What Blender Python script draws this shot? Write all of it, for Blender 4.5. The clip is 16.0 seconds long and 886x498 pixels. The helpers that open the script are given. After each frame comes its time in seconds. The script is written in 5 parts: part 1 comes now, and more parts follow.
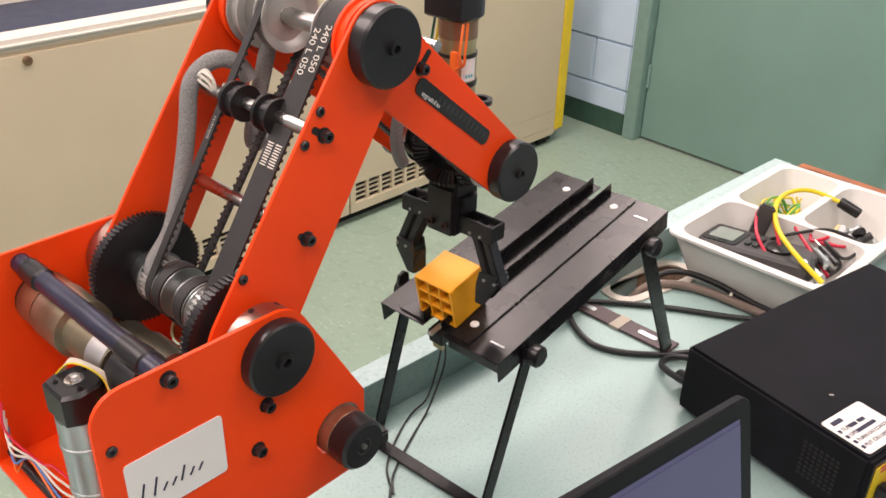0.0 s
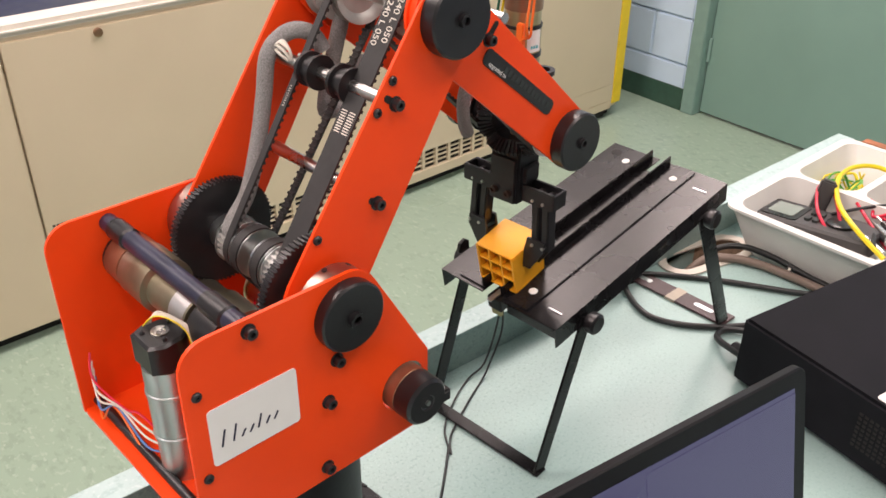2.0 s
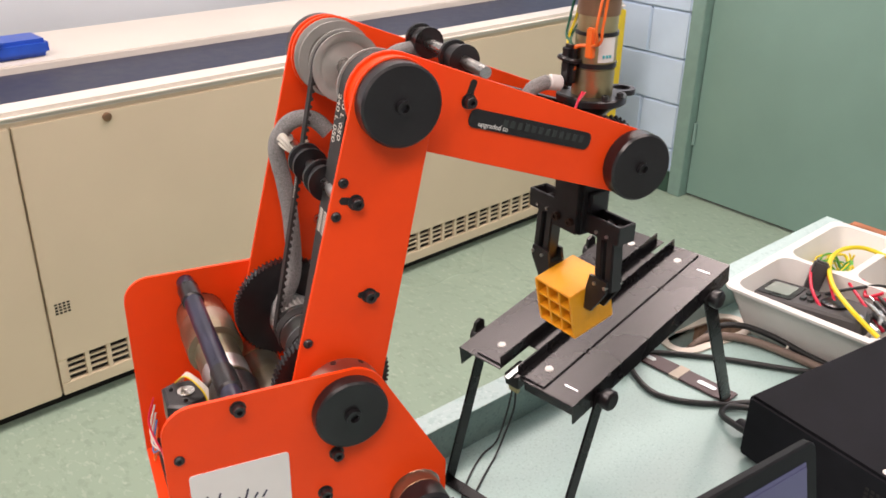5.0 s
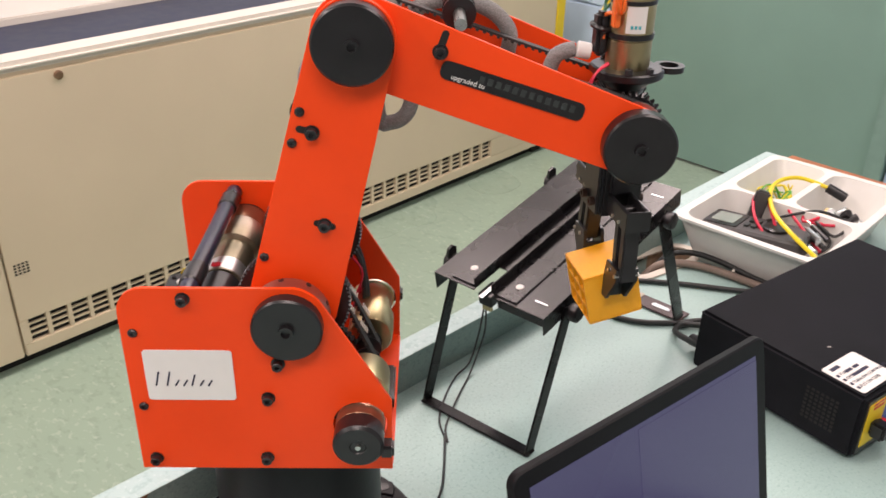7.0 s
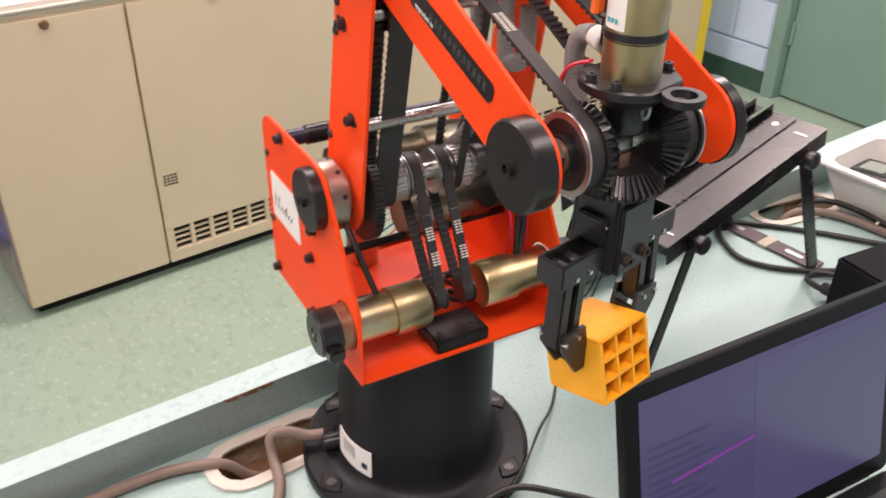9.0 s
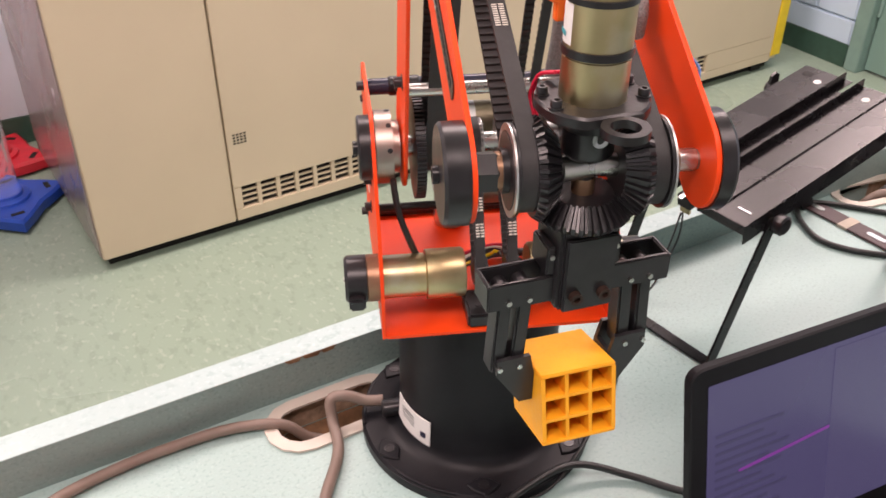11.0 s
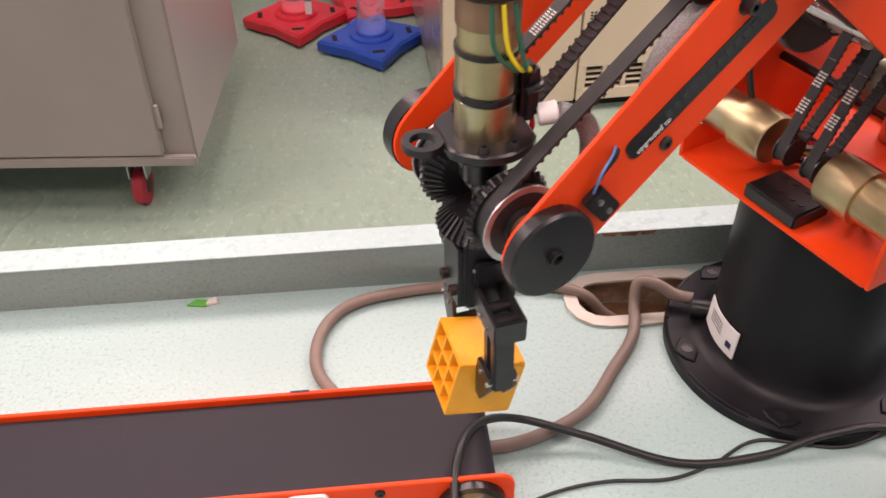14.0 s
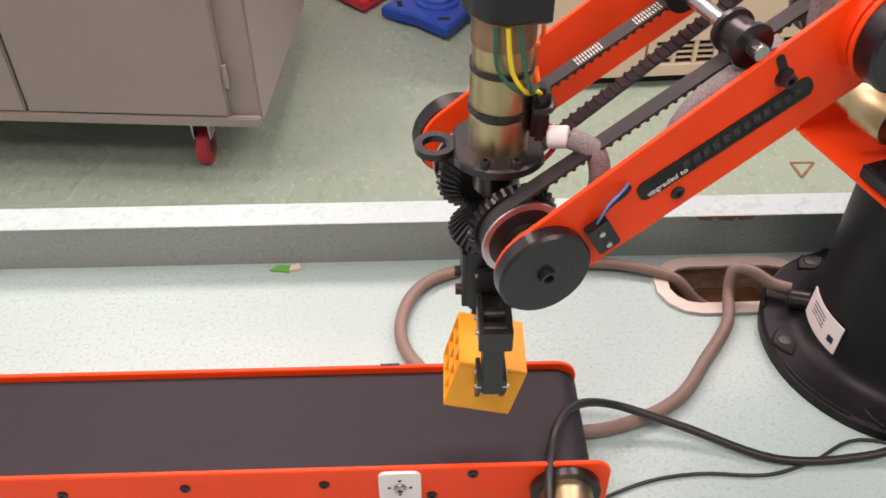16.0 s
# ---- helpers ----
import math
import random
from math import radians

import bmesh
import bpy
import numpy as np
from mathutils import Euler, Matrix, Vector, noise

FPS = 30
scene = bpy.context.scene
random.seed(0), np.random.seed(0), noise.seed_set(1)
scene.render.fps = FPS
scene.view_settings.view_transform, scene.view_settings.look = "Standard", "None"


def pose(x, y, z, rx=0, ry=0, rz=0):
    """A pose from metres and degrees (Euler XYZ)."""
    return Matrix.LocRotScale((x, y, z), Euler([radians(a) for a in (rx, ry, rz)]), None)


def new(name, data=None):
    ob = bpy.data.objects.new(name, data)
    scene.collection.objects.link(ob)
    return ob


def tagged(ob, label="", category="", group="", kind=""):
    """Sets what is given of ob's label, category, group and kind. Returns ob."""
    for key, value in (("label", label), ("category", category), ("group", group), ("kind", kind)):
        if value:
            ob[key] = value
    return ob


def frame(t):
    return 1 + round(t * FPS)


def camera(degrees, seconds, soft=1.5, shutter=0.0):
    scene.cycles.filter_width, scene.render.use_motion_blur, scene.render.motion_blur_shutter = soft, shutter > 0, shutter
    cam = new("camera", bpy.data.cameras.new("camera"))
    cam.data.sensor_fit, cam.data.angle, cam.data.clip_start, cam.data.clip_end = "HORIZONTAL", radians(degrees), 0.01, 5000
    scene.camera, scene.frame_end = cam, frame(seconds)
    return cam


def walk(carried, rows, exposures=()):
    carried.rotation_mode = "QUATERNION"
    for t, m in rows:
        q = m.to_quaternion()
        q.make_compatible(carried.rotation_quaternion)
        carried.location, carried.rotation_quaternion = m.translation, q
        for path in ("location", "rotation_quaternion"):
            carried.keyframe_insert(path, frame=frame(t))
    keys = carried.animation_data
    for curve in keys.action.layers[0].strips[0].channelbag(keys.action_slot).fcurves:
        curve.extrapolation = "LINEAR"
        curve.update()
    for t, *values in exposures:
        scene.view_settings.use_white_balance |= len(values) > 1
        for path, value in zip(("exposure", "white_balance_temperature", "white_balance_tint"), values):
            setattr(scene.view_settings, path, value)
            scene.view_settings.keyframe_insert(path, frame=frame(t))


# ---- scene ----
from mathutils import geometry

# ---------------------------------------------------------------- camera
cam = camera(53.49, 16.0, soft=1.6, shutter=0.5)
walk(cam, [
    (0.0, pose(-0.2226, -0.5271, 0.6982, 60.89, -1.48, -42.39)),
    (0.5, pose(-0.2202, -0.5282, 0.6997, 60.84, -1.55, -42.02)),
    (1.0, pose(-0.2263, -0.5307, 0.6984, 60.87, -1.59, -41.10)),
    (1.5, pose(-0.2347, -0.5338, 0.6991, 60.99, -1.52, -40.83)),
    (2.0, pose(-0.2459, -0.5397, 0.7042, 59.16, -0.59, -39.00)),
    (2.5, pose(-0.2472, -0.5402, 0.7050, 61.60, -1.26, -39.58)),
    (3.0, pose(-0.2487, -0.5382, 0.7045, 61.10, -1.23, -39.99)),
    (3.5, pose(-0.2554, -0.5335, 0.7112, 62.65, -0.97, -38.95)),
    (3.7, pose(-0.2617, -0.5382, 0.7252, 64.19, -0.56, -38.32)),
    (5.8, pose(-0.3591, -0.5430, 0.7231, 63.38, -1.02, -43.40)),
    (6.0, pose(-0.3791, -0.5418, 0.7221, 62.79, -0.51, -45.34)),
    (6.5, pose(-0.3874, -0.5581, 0.7173, 62.18, -1.01, -45.55)),
    (7.0, pose(-0.3702, -0.5753, 0.7167, 61.94, -1.04, -43.90)),
    (7.5, pose(-0.3707, -0.5819, 0.7163, 61.67, -0.81, -41.90)),
    (8.0, pose(-0.3754, -0.5860, 0.7114, 60.83, -0.69, -40.03)),
    (8.5, pose(-0.3778, -0.5943, 0.6993, 59.34, -0.55, -37.76)),
    (9.0, pose(-0.3852, -0.5981, 0.6935, 58.37, -0.58, -34.63)),
    (9.2, pose(-0.3877, -0.5979, 0.6907, 57.97, -0.54, -33.56)),
    (11.3, pose(-0.3807, -0.5730, 0.6853, 55.36, 0.21, -28.80)),
    (11.5, pose(-0.3811, -0.5648, 0.6761, 54.69, 0.60, -27.55)),
    (12.0, pose(-0.3889, -0.5688, 0.6671, 53.30, -0.05, -22.66)),
    (12.5, pose(-0.3909, -0.5740, 0.6540, 52.16, 0.42, -16.42)),
    (13.0, pose(-0.3872, -0.5817, 0.6481, 50.74, -0.08, -11.45)),
    (13.5, pose(-0.3954, -0.5746, 0.6433, 49.78, 0.63, -7.05)),
    (14.0, pose(-0.3985, -0.5656, 0.6369, 49.70, 0.15, -5.69)),
    (14.5, pose(-0.4108, -0.5610, 0.6374, 49.54, 0.28, -3.64)),
    (15.0, pose(-0.4205, -0.5566, 0.6318, 48.55, 0.36, -2.46)),
    (15.5, pose(-0.4322, -0.5499, 0.6289, 48.17, -0.01, -2.23)),
    (16.0, pose(-0.4454, -0.5442, 0.6267, 47.77, -0.12, -1.95)),
], exposures=[(0, .12, 6500, 15), (3.5, .19, 6500, 15), (6, .04, 6500, 16), (7.5, .03, 6500, 16), (8.5, .10, 6500, 17), (9, .24, 6500, 18), (11.5, .22, 6700, 26), (12, .08, 6700, 27), (13, .15, 6700, 27), (14.5, .17, 6700, 27), (16, .15, 6700, 27)])

# ---------------------------------------------------------------- light
world = bpy.data.worlds.new("room_air")
world.use_nodes = True
world.node_tree.nodes["Background"].inputs[0].default_value = (1.0, 0.88, 0.82, 1)
world.node_tree.nodes["Background"].inputs[1].default_value = 0.25
scene.world = world
CEILING = 2.05
FLOOR = -0.76


def troffer_lamp(x, y, sx, sy, watts):
    data = bpy.data.lights.new("troffer_light", "AREA")
    data.shape, data.size, data.size_y = "RECTANGLE", sx, sy
    data.energy, data.color = watts, (1.0, 0.835, 0.765)
    ob = new("troffer_light", data)
    ob.matrix_basis = pose(x, y, CEILING - 0.03)


TROFFERS = [(-0.9, 1.35, 32), (0.9, 1.35, 30), (-0.9, -0.9, 28), (0.9, -0.9, 17), (2.2, 1.0, 37), (-2.4, 0.4, 30)]
for lx, ly, lw in TROFFERS:
    troffer_lamp(lx, ly, 1.15, 0.55, lw)
scene.view_settings.exposure = 0.0

# ---------------------------------------------------------------- materials
def M(name, col, rough=0.5, metal=0.0, var=0.12, scale=25.0, bump=0.02, bscale=250.0, col2=None, mix=0.0, mscale=6.0,
      coat=0.0, spec=0.5):
    m = bpy.data.materials.new(name)
    m.use_nodes = True
    nt = m.node_tree
    b = nt.nodes["Principled BSDF"]
    b.inputs["Roughness"].default_value, b.inputs["Metallic"].default_value = rough, metal
    b.inputs["Coat Weight"].default_value = coat
    b.inputs["Specular IOR Level"].default_value = spec
    tc = nt.nodes.new("ShaderNodeTexCoord")
    n1 = nt.nodes.new("ShaderNodeTexNoise")
    n1.inputs["Scale"].default_value, n1.inputs["Detail"].default_value = scale, 5
    nt.links.new(tc.outputs["Object"], n1.inputs["Vector"])
    r = nt.nodes.new("ShaderNodeMapRange")
    r.inputs[1].default_value, r.inputs[2].default_value = 0.3, 0.7
    r.inputs[3].default_value, r.inputs[4].default_value = 1 - var, 1 + var
    nt.links.new(n1.outputs["Fac"], r.inputs[0])
    mul = nt.nodes.new("ShaderNodeVectorMath")
    mul.operation = "SCALE"
    mul.inputs[0].default_value = col
    nt.links.new(r.outputs[0], mul.inputs["Scale"])
    out = mul.outputs[0]
    if col2:
        n2 = nt.nodes.new("ShaderNodeTexNoise")
        n2.inputs["Scale"].default_value, n2.inputs["Detail"].default_value = mscale, 8
        nt.links.new(tc.outputs["Object"], n2.inputs["Vector"])
        ramp = nt.nodes.new("ShaderNodeMapRange")
        ramp.inputs[1].default_value, ramp.inputs[2].default_value = 0.65 - mix * 0.5, 0.75 - mix * 0.4
        nt.links.new(n2.outputs["Fac"], ramp.inputs[0])
        mx = nt.nodes.new("ShaderNodeMix")
        mx.data_type = "RGBA"
        nt.links.new(ramp.outputs[0], mx.inputs[0])
        nt.links.new(out, mx.inputs[6])
        mx.inputs[7].default_value = (*col2, 1)
        out = mx.outputs[2]
    nt.links.new(out, b.inputs["Base Color"])
    if bump:
        n3 = nt.nodes.new("ShaderNodeTexNoise")
        n3.inputs["Scale"].default_value, n3.inputs["Detail"].default_value = bscale, 3
        nt.links.new(tc.outputs["Object"], n3.inputs["Vector"])
        bp = nt.nodes.new("ShaderNodeBump")
        bp.inputs["Strength"].default_value, bp.inputs["Distance"].default_value = bump, 0.002
        nt.links.new(n3.outputs["Fac"], bp.inputs["Height"])
        nt.links.new(bp.outputs[0], b.inputs["Normal"])
        r2 = nt.nodes.new("ShaderNodeMapRange")
        r2.inputs[3].default_value, r2.inputs[4].default_value = max(0.03, rough - 0.08), min(1, rough + 0.08)
        nt.links.new(n1.outputs["Fac"], r2.inputs[0])
        nt.links.new(r2.outputs[0], b.inputs["Roughness"])
    return m


def speckled(name, col, dark, light, rough, size, streak=0.0):
    """Laminate or vinyl with small chips of darker and lighter colour, and broad uneven wear."""
    m = bpy.data.materials.new(name)
    m.use_nodes = True
    nt = m.node_tree
    b = nt.nodes["Principled BSDF"]
    tc = nt.nodes.new("ShaderNodeTexCoord")
    mp = nt.nodes.new("ShaderNodeMapping")
    mp.inputs["Scale"].default_value = (1, 1 - streak, 1)
    nt.links.new(tc.outputs["Object"], mp.inputs["Vector"])
    last = None
    prev = (*col, 1)
    for sc, lo, hi, c in ((size, 0.54, 0.64, dark), (size * 1.4, 0.57, 0.68, light), (2.3, 0.45, 0.8, tuple(v * 0.86 for v in col))):
        n = nt.nodes.new("ShaderNodeTexNoise")
        n.inputs["Scale"].default_value, n.inputs["Detail"].default_value = sc, 4
        nt.links.new(mp.outputs[0], n.inputs["Vector"])
        r = nt.nodes.new("ShaderNodeMapRange")
        r.inputs[1].default_value, r.inputs[2].default_value = lo, hi
        nt.links.new(n.outputs["Fac"], r.inputs[0])
        mx = nt.nodes.new("ShaderNodeMix")
        mx.data_type = "RGBA"
        nt.links.new(r.outputs[0], mx.inputs[0])
        if last is None:
            mx.inputs[6].default_value = prev
        else:
            nt.links.new(last, mx.inputs[6])
        mx.inputs[7].default_value = (*c, 1)
        last = mx.outputs[2]
    nt.links.new(last, b.inputs["Base Color"])
    n = nt.nodes.new("ShaderNodeTexNoise")
    n.inputs["Scale"].default_value = 9
    r = nt.nodes.new("ShaderNodeMapRange")
    r.inputs[3].default_value, r.inputs[4].default_value = rough - 0.12, rough + 0.12
    nt.links.new(n.outputs["Fac"], r.inputs[0])
    nt.links.new(r.outputs[0], b.inputs["Roughness"])
    return m


def glow(name, col, strength):
    m = bpy.data.materials.new(name)
    m.use_nodes = True
    b = m.node_tree.nodes["Principled BSDF"]
    b.inputs["Base Color"].default_value = (0.02, 0.02, 0.03, 1)
    b.inputs["Roughness"].default_value = 0.25
    b.inputs["Emission Color"].default_value = (*col, 1)
    b.inputs["Emission Strength"].default_value = strength
    return m


def clear(name, col):
    m = bpy.data.materials.new(name)
    m.use_nodes = True
    b = m.node_tree.nodes["Principled BSDF"]
    b.inputs["Base Color"].default_value = (*col, 1)
    b.inputs["Transmission Weight"].default_value = 0.95
    b.inputs["Roughness"].default_value = 0.08
    b.inputs["IOR"].default_value = 1.15
    return m


ORANGE = M("orange_powder_coat", (0.90, 0.066, 0.006), 0.42, spec=0.28, var=0.06, scale=12, bump=0.03, bscale=500)
BLACK = M("black_moulded_plastic", (0.0125, 0.0117, 0.0130), 0.30, var=0.3, bump=0.05, bscale=300, spec=0.46)
BLACKM = M("black_anodised_metal", (0.016, 0.0155, 0.017), 0.33, var=0.3, scale=60, bump=0.03)
ENAMEL = M("black_enamel_steel", (0.0085, 0.0078, 0.0088), 0.27, spec=0.30, var=0.3, scale=14, bump=0.03, bscale=120, col2=(0.05, 0.045, 0.04), mix=0.0, mscale=30)
PEDBLACK = M("satin_black_casting", (0.0085, 0.0085, 0.0105), 0.42, var=0.25, scale=18, bump=0.06, bscale=180, spec=0.22)
DKGREEN = M("dark_green_insulation", (0.012, 0.11, 0.06), 0.4, var=0.1)
RUBBER = M("black_rubber_belt", (0.025, 0.024, 0.024), 0.6, var=0.25, scale=80, bump=0.06)
STEEL = M("turned_steel", (0.55, 0.54, 0.52), 0.28, 1.0, var=0.12, scale=40, bump=0.02)
DULL = M("zinc_plated_steel", (0.50, 0.53, 0.53), 0.36, 1.0, var=0.18, scale=18, bump=0.03)
OLIVE = M("aged_zinc_plating", (0.36, 0.36, 0.30), 0.40, 1.0, var=0.2, scale=30, bump=0.03)
GOLD = M("yellow_zinc_plating", (0.52, 0.425, 0.235), 0.37, 1.0, var=0.2, scale=22, bump=0.02, col2=(0.62, 0.58, 0.46), mix=0.3, mscale=14)
COPPER = M("aged_brown_steel", (0.30, 0.18, 0.11), 0.38, 0.75, var=0.3, scale=30)
BRONZE = M("dulled_bronze_plating", (0.27, 0.235, 0.16), 0.36, 0.85, var=0.3, scale=26, bump=0.03, col2=(0.40, 0.38, 0.31), mix=0.3, mscale=12)
TOOTH = M("bright_toothed_aluminium", (0.60, 0.59, 0.57), 0.36, 0.55, var=0.15, scale=60)
TIEBAR = M("blue_black_painted_bar", (0.020, 0.021, 0.045), 0.30, var=0.25, scale=40, bump=0.03)
ALU = M("dull_aluminium", (0.62, 0.61, 0.60), 0.36, 1.0, var=0.1, scale=50)
PALE = M("greyed_cast_aluminium", (0.42, 0.41, 0.385), 0.45, 0.35, var=0.15, scale=40, bump=0.04)
COLLAR = M("bronzed_clamp_collar", (0.40, 0.33, 0.29), 0.36, 1.0, var=0.15, scale=30)
WHITE = M("white_paper_label", (0.78, 0.76, 0.73), 0.6, var=0.04, bump=0.0)
INK = M("dark_ink", (0.02, 0.02, 0.05), 0.6, var=0.0, bump=0.0)
TEAL = M("teal_print", (0.05, 0.40, 0.45), 0.6, var=0.0, bump=0.0)
RUST = M("rusty_bolt", (0.045, 0.024, 0.017), 0.5, 0.4, var=0.3, scale=60)
GREYINK = M("grey_print", (0.030, 0.036, 0.035), 0.6, var=0.0, bump=0.0)
BRAID = M("grey_braided_sleeve", (0.27, 0.265, 0.26), 0.7, var=0.45, scale=1100, bump=0.7, bscale=1300)
YELLOWP = M("yellow_printed_plastic", (0.90, 0.40, 0.012), 0.5, var=0.04, scale=60, bump=0.25, bscale=260)
TABLE = speckled("aqua_laminate", (0.36, 0.515, 0.487), (0.295, 0.435, 0.41), (0.43, 0.58, 0.555), 0.42, 260)
LIPTOP = speckled("worn_pale_edge", (0.43, 0.565, 0.555), (0.36, 0.50, 0.49), (0.52, 0.63, 0.62), 0.4, 120)
# bench laminate darkened: shade of the vertical face is in the colour
LIPSHADED = speckled("shaded_laminate_upstand", (0.24, 0.33, 0.305), (0.19, 0.27, 0.248), (0.29, 0.38, 0.352), 0.42, 240)
VINYL = speckled("green_vinyl_tile", (0.27, 0.365, 0.285), (0.236, 0.322, 0.250), (0.34, 0.428, 0.346), 0.30, 48, 0.45)
CREAM = M("cream_enamel_panel", (0.62, 0.52, 0.37), 0.42, var=0.035, scale=3, bump=0.02, bscale=90)
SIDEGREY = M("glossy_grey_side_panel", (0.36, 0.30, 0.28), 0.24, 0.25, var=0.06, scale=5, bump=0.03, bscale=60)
CREAMTOP = M("pale_cream_ledge", (0.66, 0.62, 0.55), 0.4, var=0.04, scale=4, bump=0.02)
NAVY = M("navy_grille", (0.014, 0.018, 0.045), 0.45, var=0.2, bump=0.03)
# near-black: painted shade of holes and recesses, also the plinth and leg
DARK = M("black_and_recess_shade", (0.012, 0.011, 0.01), 0.8, var=0.2)
YELLOWPAINT = M("yellow_paint", (0.80, 0.58, 0.02), 0.45, var=0.06)
BLUEWALL = M("pale_blue_block_paint", (0.56, 0.70, 0.84), 0.5, var=0.05, scale=5, bump=0.15, bscale=90)
BASEGREEN = M("dark_green_cove_base", (0.035, 0.085, 0.06), 0.4, var=0.15)
DOORGREEN = M("grey_green_door_paint", (0.19, 0.315, 0.27), 0.4, var=0.05, scale=3, bump=0.03)
FRAMEGREEN = M("green_door_frame_paint", (0.20, 0.32, 0.28), 0.4, var=0.06)
PLASTER = M("white_ceiling_paint", (0.72, 0.72, 0.70), 0.8, var=0.03, scale=4)
WALLPAINT = M("pale_wall_paint", (0.55, 0.60, 0.64), 0.6, var=0.04, scale=3)
TRAYW = M("milky_white_plastic", (0.73, 0.72, 0.68), 0.35, var=0.05, scale=14, bump=0.02)
GROMMET = M("beige_plastic_grommet", (0.60, 0.545, 0.47), 0.45, var=0.08)
RAWWOOD = M("raw_chipboard", (0.22, 0.12, 0.06), 0.8, var=0.35, scale=60, bump=0.3)
CUTWOOD = M("pale_cut_chipboard", (0.36, 0.26, 0.18), 0.8, var=0.35, scale=90, bump=0.3)
WOODTRIM = M("orange_brown_wood_edge", (0.36, 0.12, 0.045), 0.4, var=0.2, scale=25)
TAUPE = M("taupe_cable_sheath", (0.21, 0.155, 0.125), 0.5, var=0.08, scale=40)
CABLE = M("black_cable_sheath", (0.016, 0.017, 0.017), 0.4, var=0.2)
BELTGREY = M("dark_conveyor_belt", (0.019, 0.0165, 0.022), 0.55, spec=0.3, var=0.12, scale=7, bump=0.08, bscale=500)
CARTGREY = M("warm_grey_enamel_steel", (0.30, 0.265, 0.24), 0.35, var=0.05, scale=4, bump=0.02)
REDP = M("red_plastic", (0.60, 0.02, 0.035), 0.35, var=0.1)
BLUEP = M("blue_plastic", (0.015, 0.07, 0.42), 0.35, var=0.1)
REDRUB = M("red_wheel_rubber", (0.42, 0.02, 0.035), 0.5, var=0.1)
MAROON = M("brown_painted_strip", (0.065, 0.036, 0.037), 0.42, var=0.2, scale=30)
REDW = M("red_insulation", (0.60, 0.015, 0.05), 0.4, var=0.05)
GREENW = M("green_insulation", (0.10, 0.42, 0.06), 0.4, var=0.1)
YELW = M("yellow_insulation", (0.80, 0.62, 0.01), 0.4, var=0.05)
ORW = M("orange_insulation", (0.85, 0.16, 0.02), 0.4, var=0.05)
BLUEW = M("blue_insulation", (0.10, 0.22, 0.50), 0.4, var=0.05)
WHW = M("white_insulation", (0.70, 0.66, 0.58), 0.5, var=0.05)
METER = M("charcoal_meter_case", (0.055, 0.052, 0.052), 0.5, var=0.1)
LCD = M("grey_green_display", (0.25, 0.29, 0.26), 0.25, var=0.05)
LAPBLACK = M("matt_black_laptop_plastic", (0.007, 0.007, 0.0085), 0.48, var=0.2, bump=0.04, bscale=500, spec=0.2)
BOXBLACK = M("black_crackle_case", (0.012, 0.0122, 0.0152), 0.65, var=0.2, bump=0.15, bscale=900, spec=0.09)
TAPE = M("masking_tape", (0.50, 0.44, 0.36), 0.7, var=0.1)
SCREEN = glow("lit_screen", (0.118, 0.105, 0.26), 0.36)
SCRBAR = glow("screen_magenta_line", (0.20, 0.03, 0.27), 0.75)
SCRTXT = glow("screen_grey_text", (0.075, 0.07, 0.165), 0.42)
SCRPANE = glow("screen_lighter_pane", (0.13, 0.117, 0.27), 0.36)
TUBE = clear("clear_acrylic", (0.95, 0.93, 0.97))
DIFF = glow("troffer_diffuser", (1.0, 0.98, 0.94), 1.0)
WOODPANEL = M("orange_brown_panel", (0.33, 0.12, 0.04), 0.45, var=0.2, scale=12)


# ---------------------------------------------------------------- mesh helpers
def finish(bm, name, mat):
    bmesh.ops.recalc_face_normals(bm, faces=bm.faces)
    me = bpy.data.meshes.new(name)
    bm.to_mesh(me)
    bm.free()
    me.polygons.foreach_set("use_smooth", [True] * len(me.polygons))
    me.set_sharp_from_angle(angle=radians(38))
    me.materials.append(mat)
    return me


def part(name, bm, mat, parent=None, label=""):
    ob = new(name, finish(bm, name, mat))
    ob.parent = parent
    return tagged(ob, label)


def thing(name, label, category, m=None, group="", kind=""):
    ob = new(name)
    ob.empty_display_size = 0.05
    if m is not None:
        ob.matrix_basis = m
    return tagged(ob, label, category, group, kind)


def solid(name, bm, mat, label, category="", group="", kind=""):
    return tagged(part(name, bm, mat), label, category, group, kind)


def B(*boxes, bev=0.0):
    """Boxes (x0, x1, y0, y1, z0, z1) in one bmesh."""
    bm = bmesh.new()
    for b in boxes:
        box(bm, *b, bev=bev)
    return bm


def box(bm, x0, x1, y0, y1, z0, z1, bev=0.0, m=None):
    r = bmesh.ops.create_cube(bm, size=1)
    for v in r["verts"]:
        v.co = Vector((x0 + (v.co.x + .5) * (x1 - x0), y0 + (v.co.y + .5) * (y1 - y0), z0 + (v.co.z + .5) * (z1 - z0)))
        if m is not None:
            v.co = m @ v.co
    if bev:
        es = list({e for v in r["verts"] for e in v.link_edges})
        bmesh.ops.bevel(bm, geom=es, offset=bev, segments=2, affect="EDGES", clamp_overlap=True)


def basis(d):
    d = Vector(d).normalized()
    u = d.orthogonal().normalized()
    return u, d.cross(u)


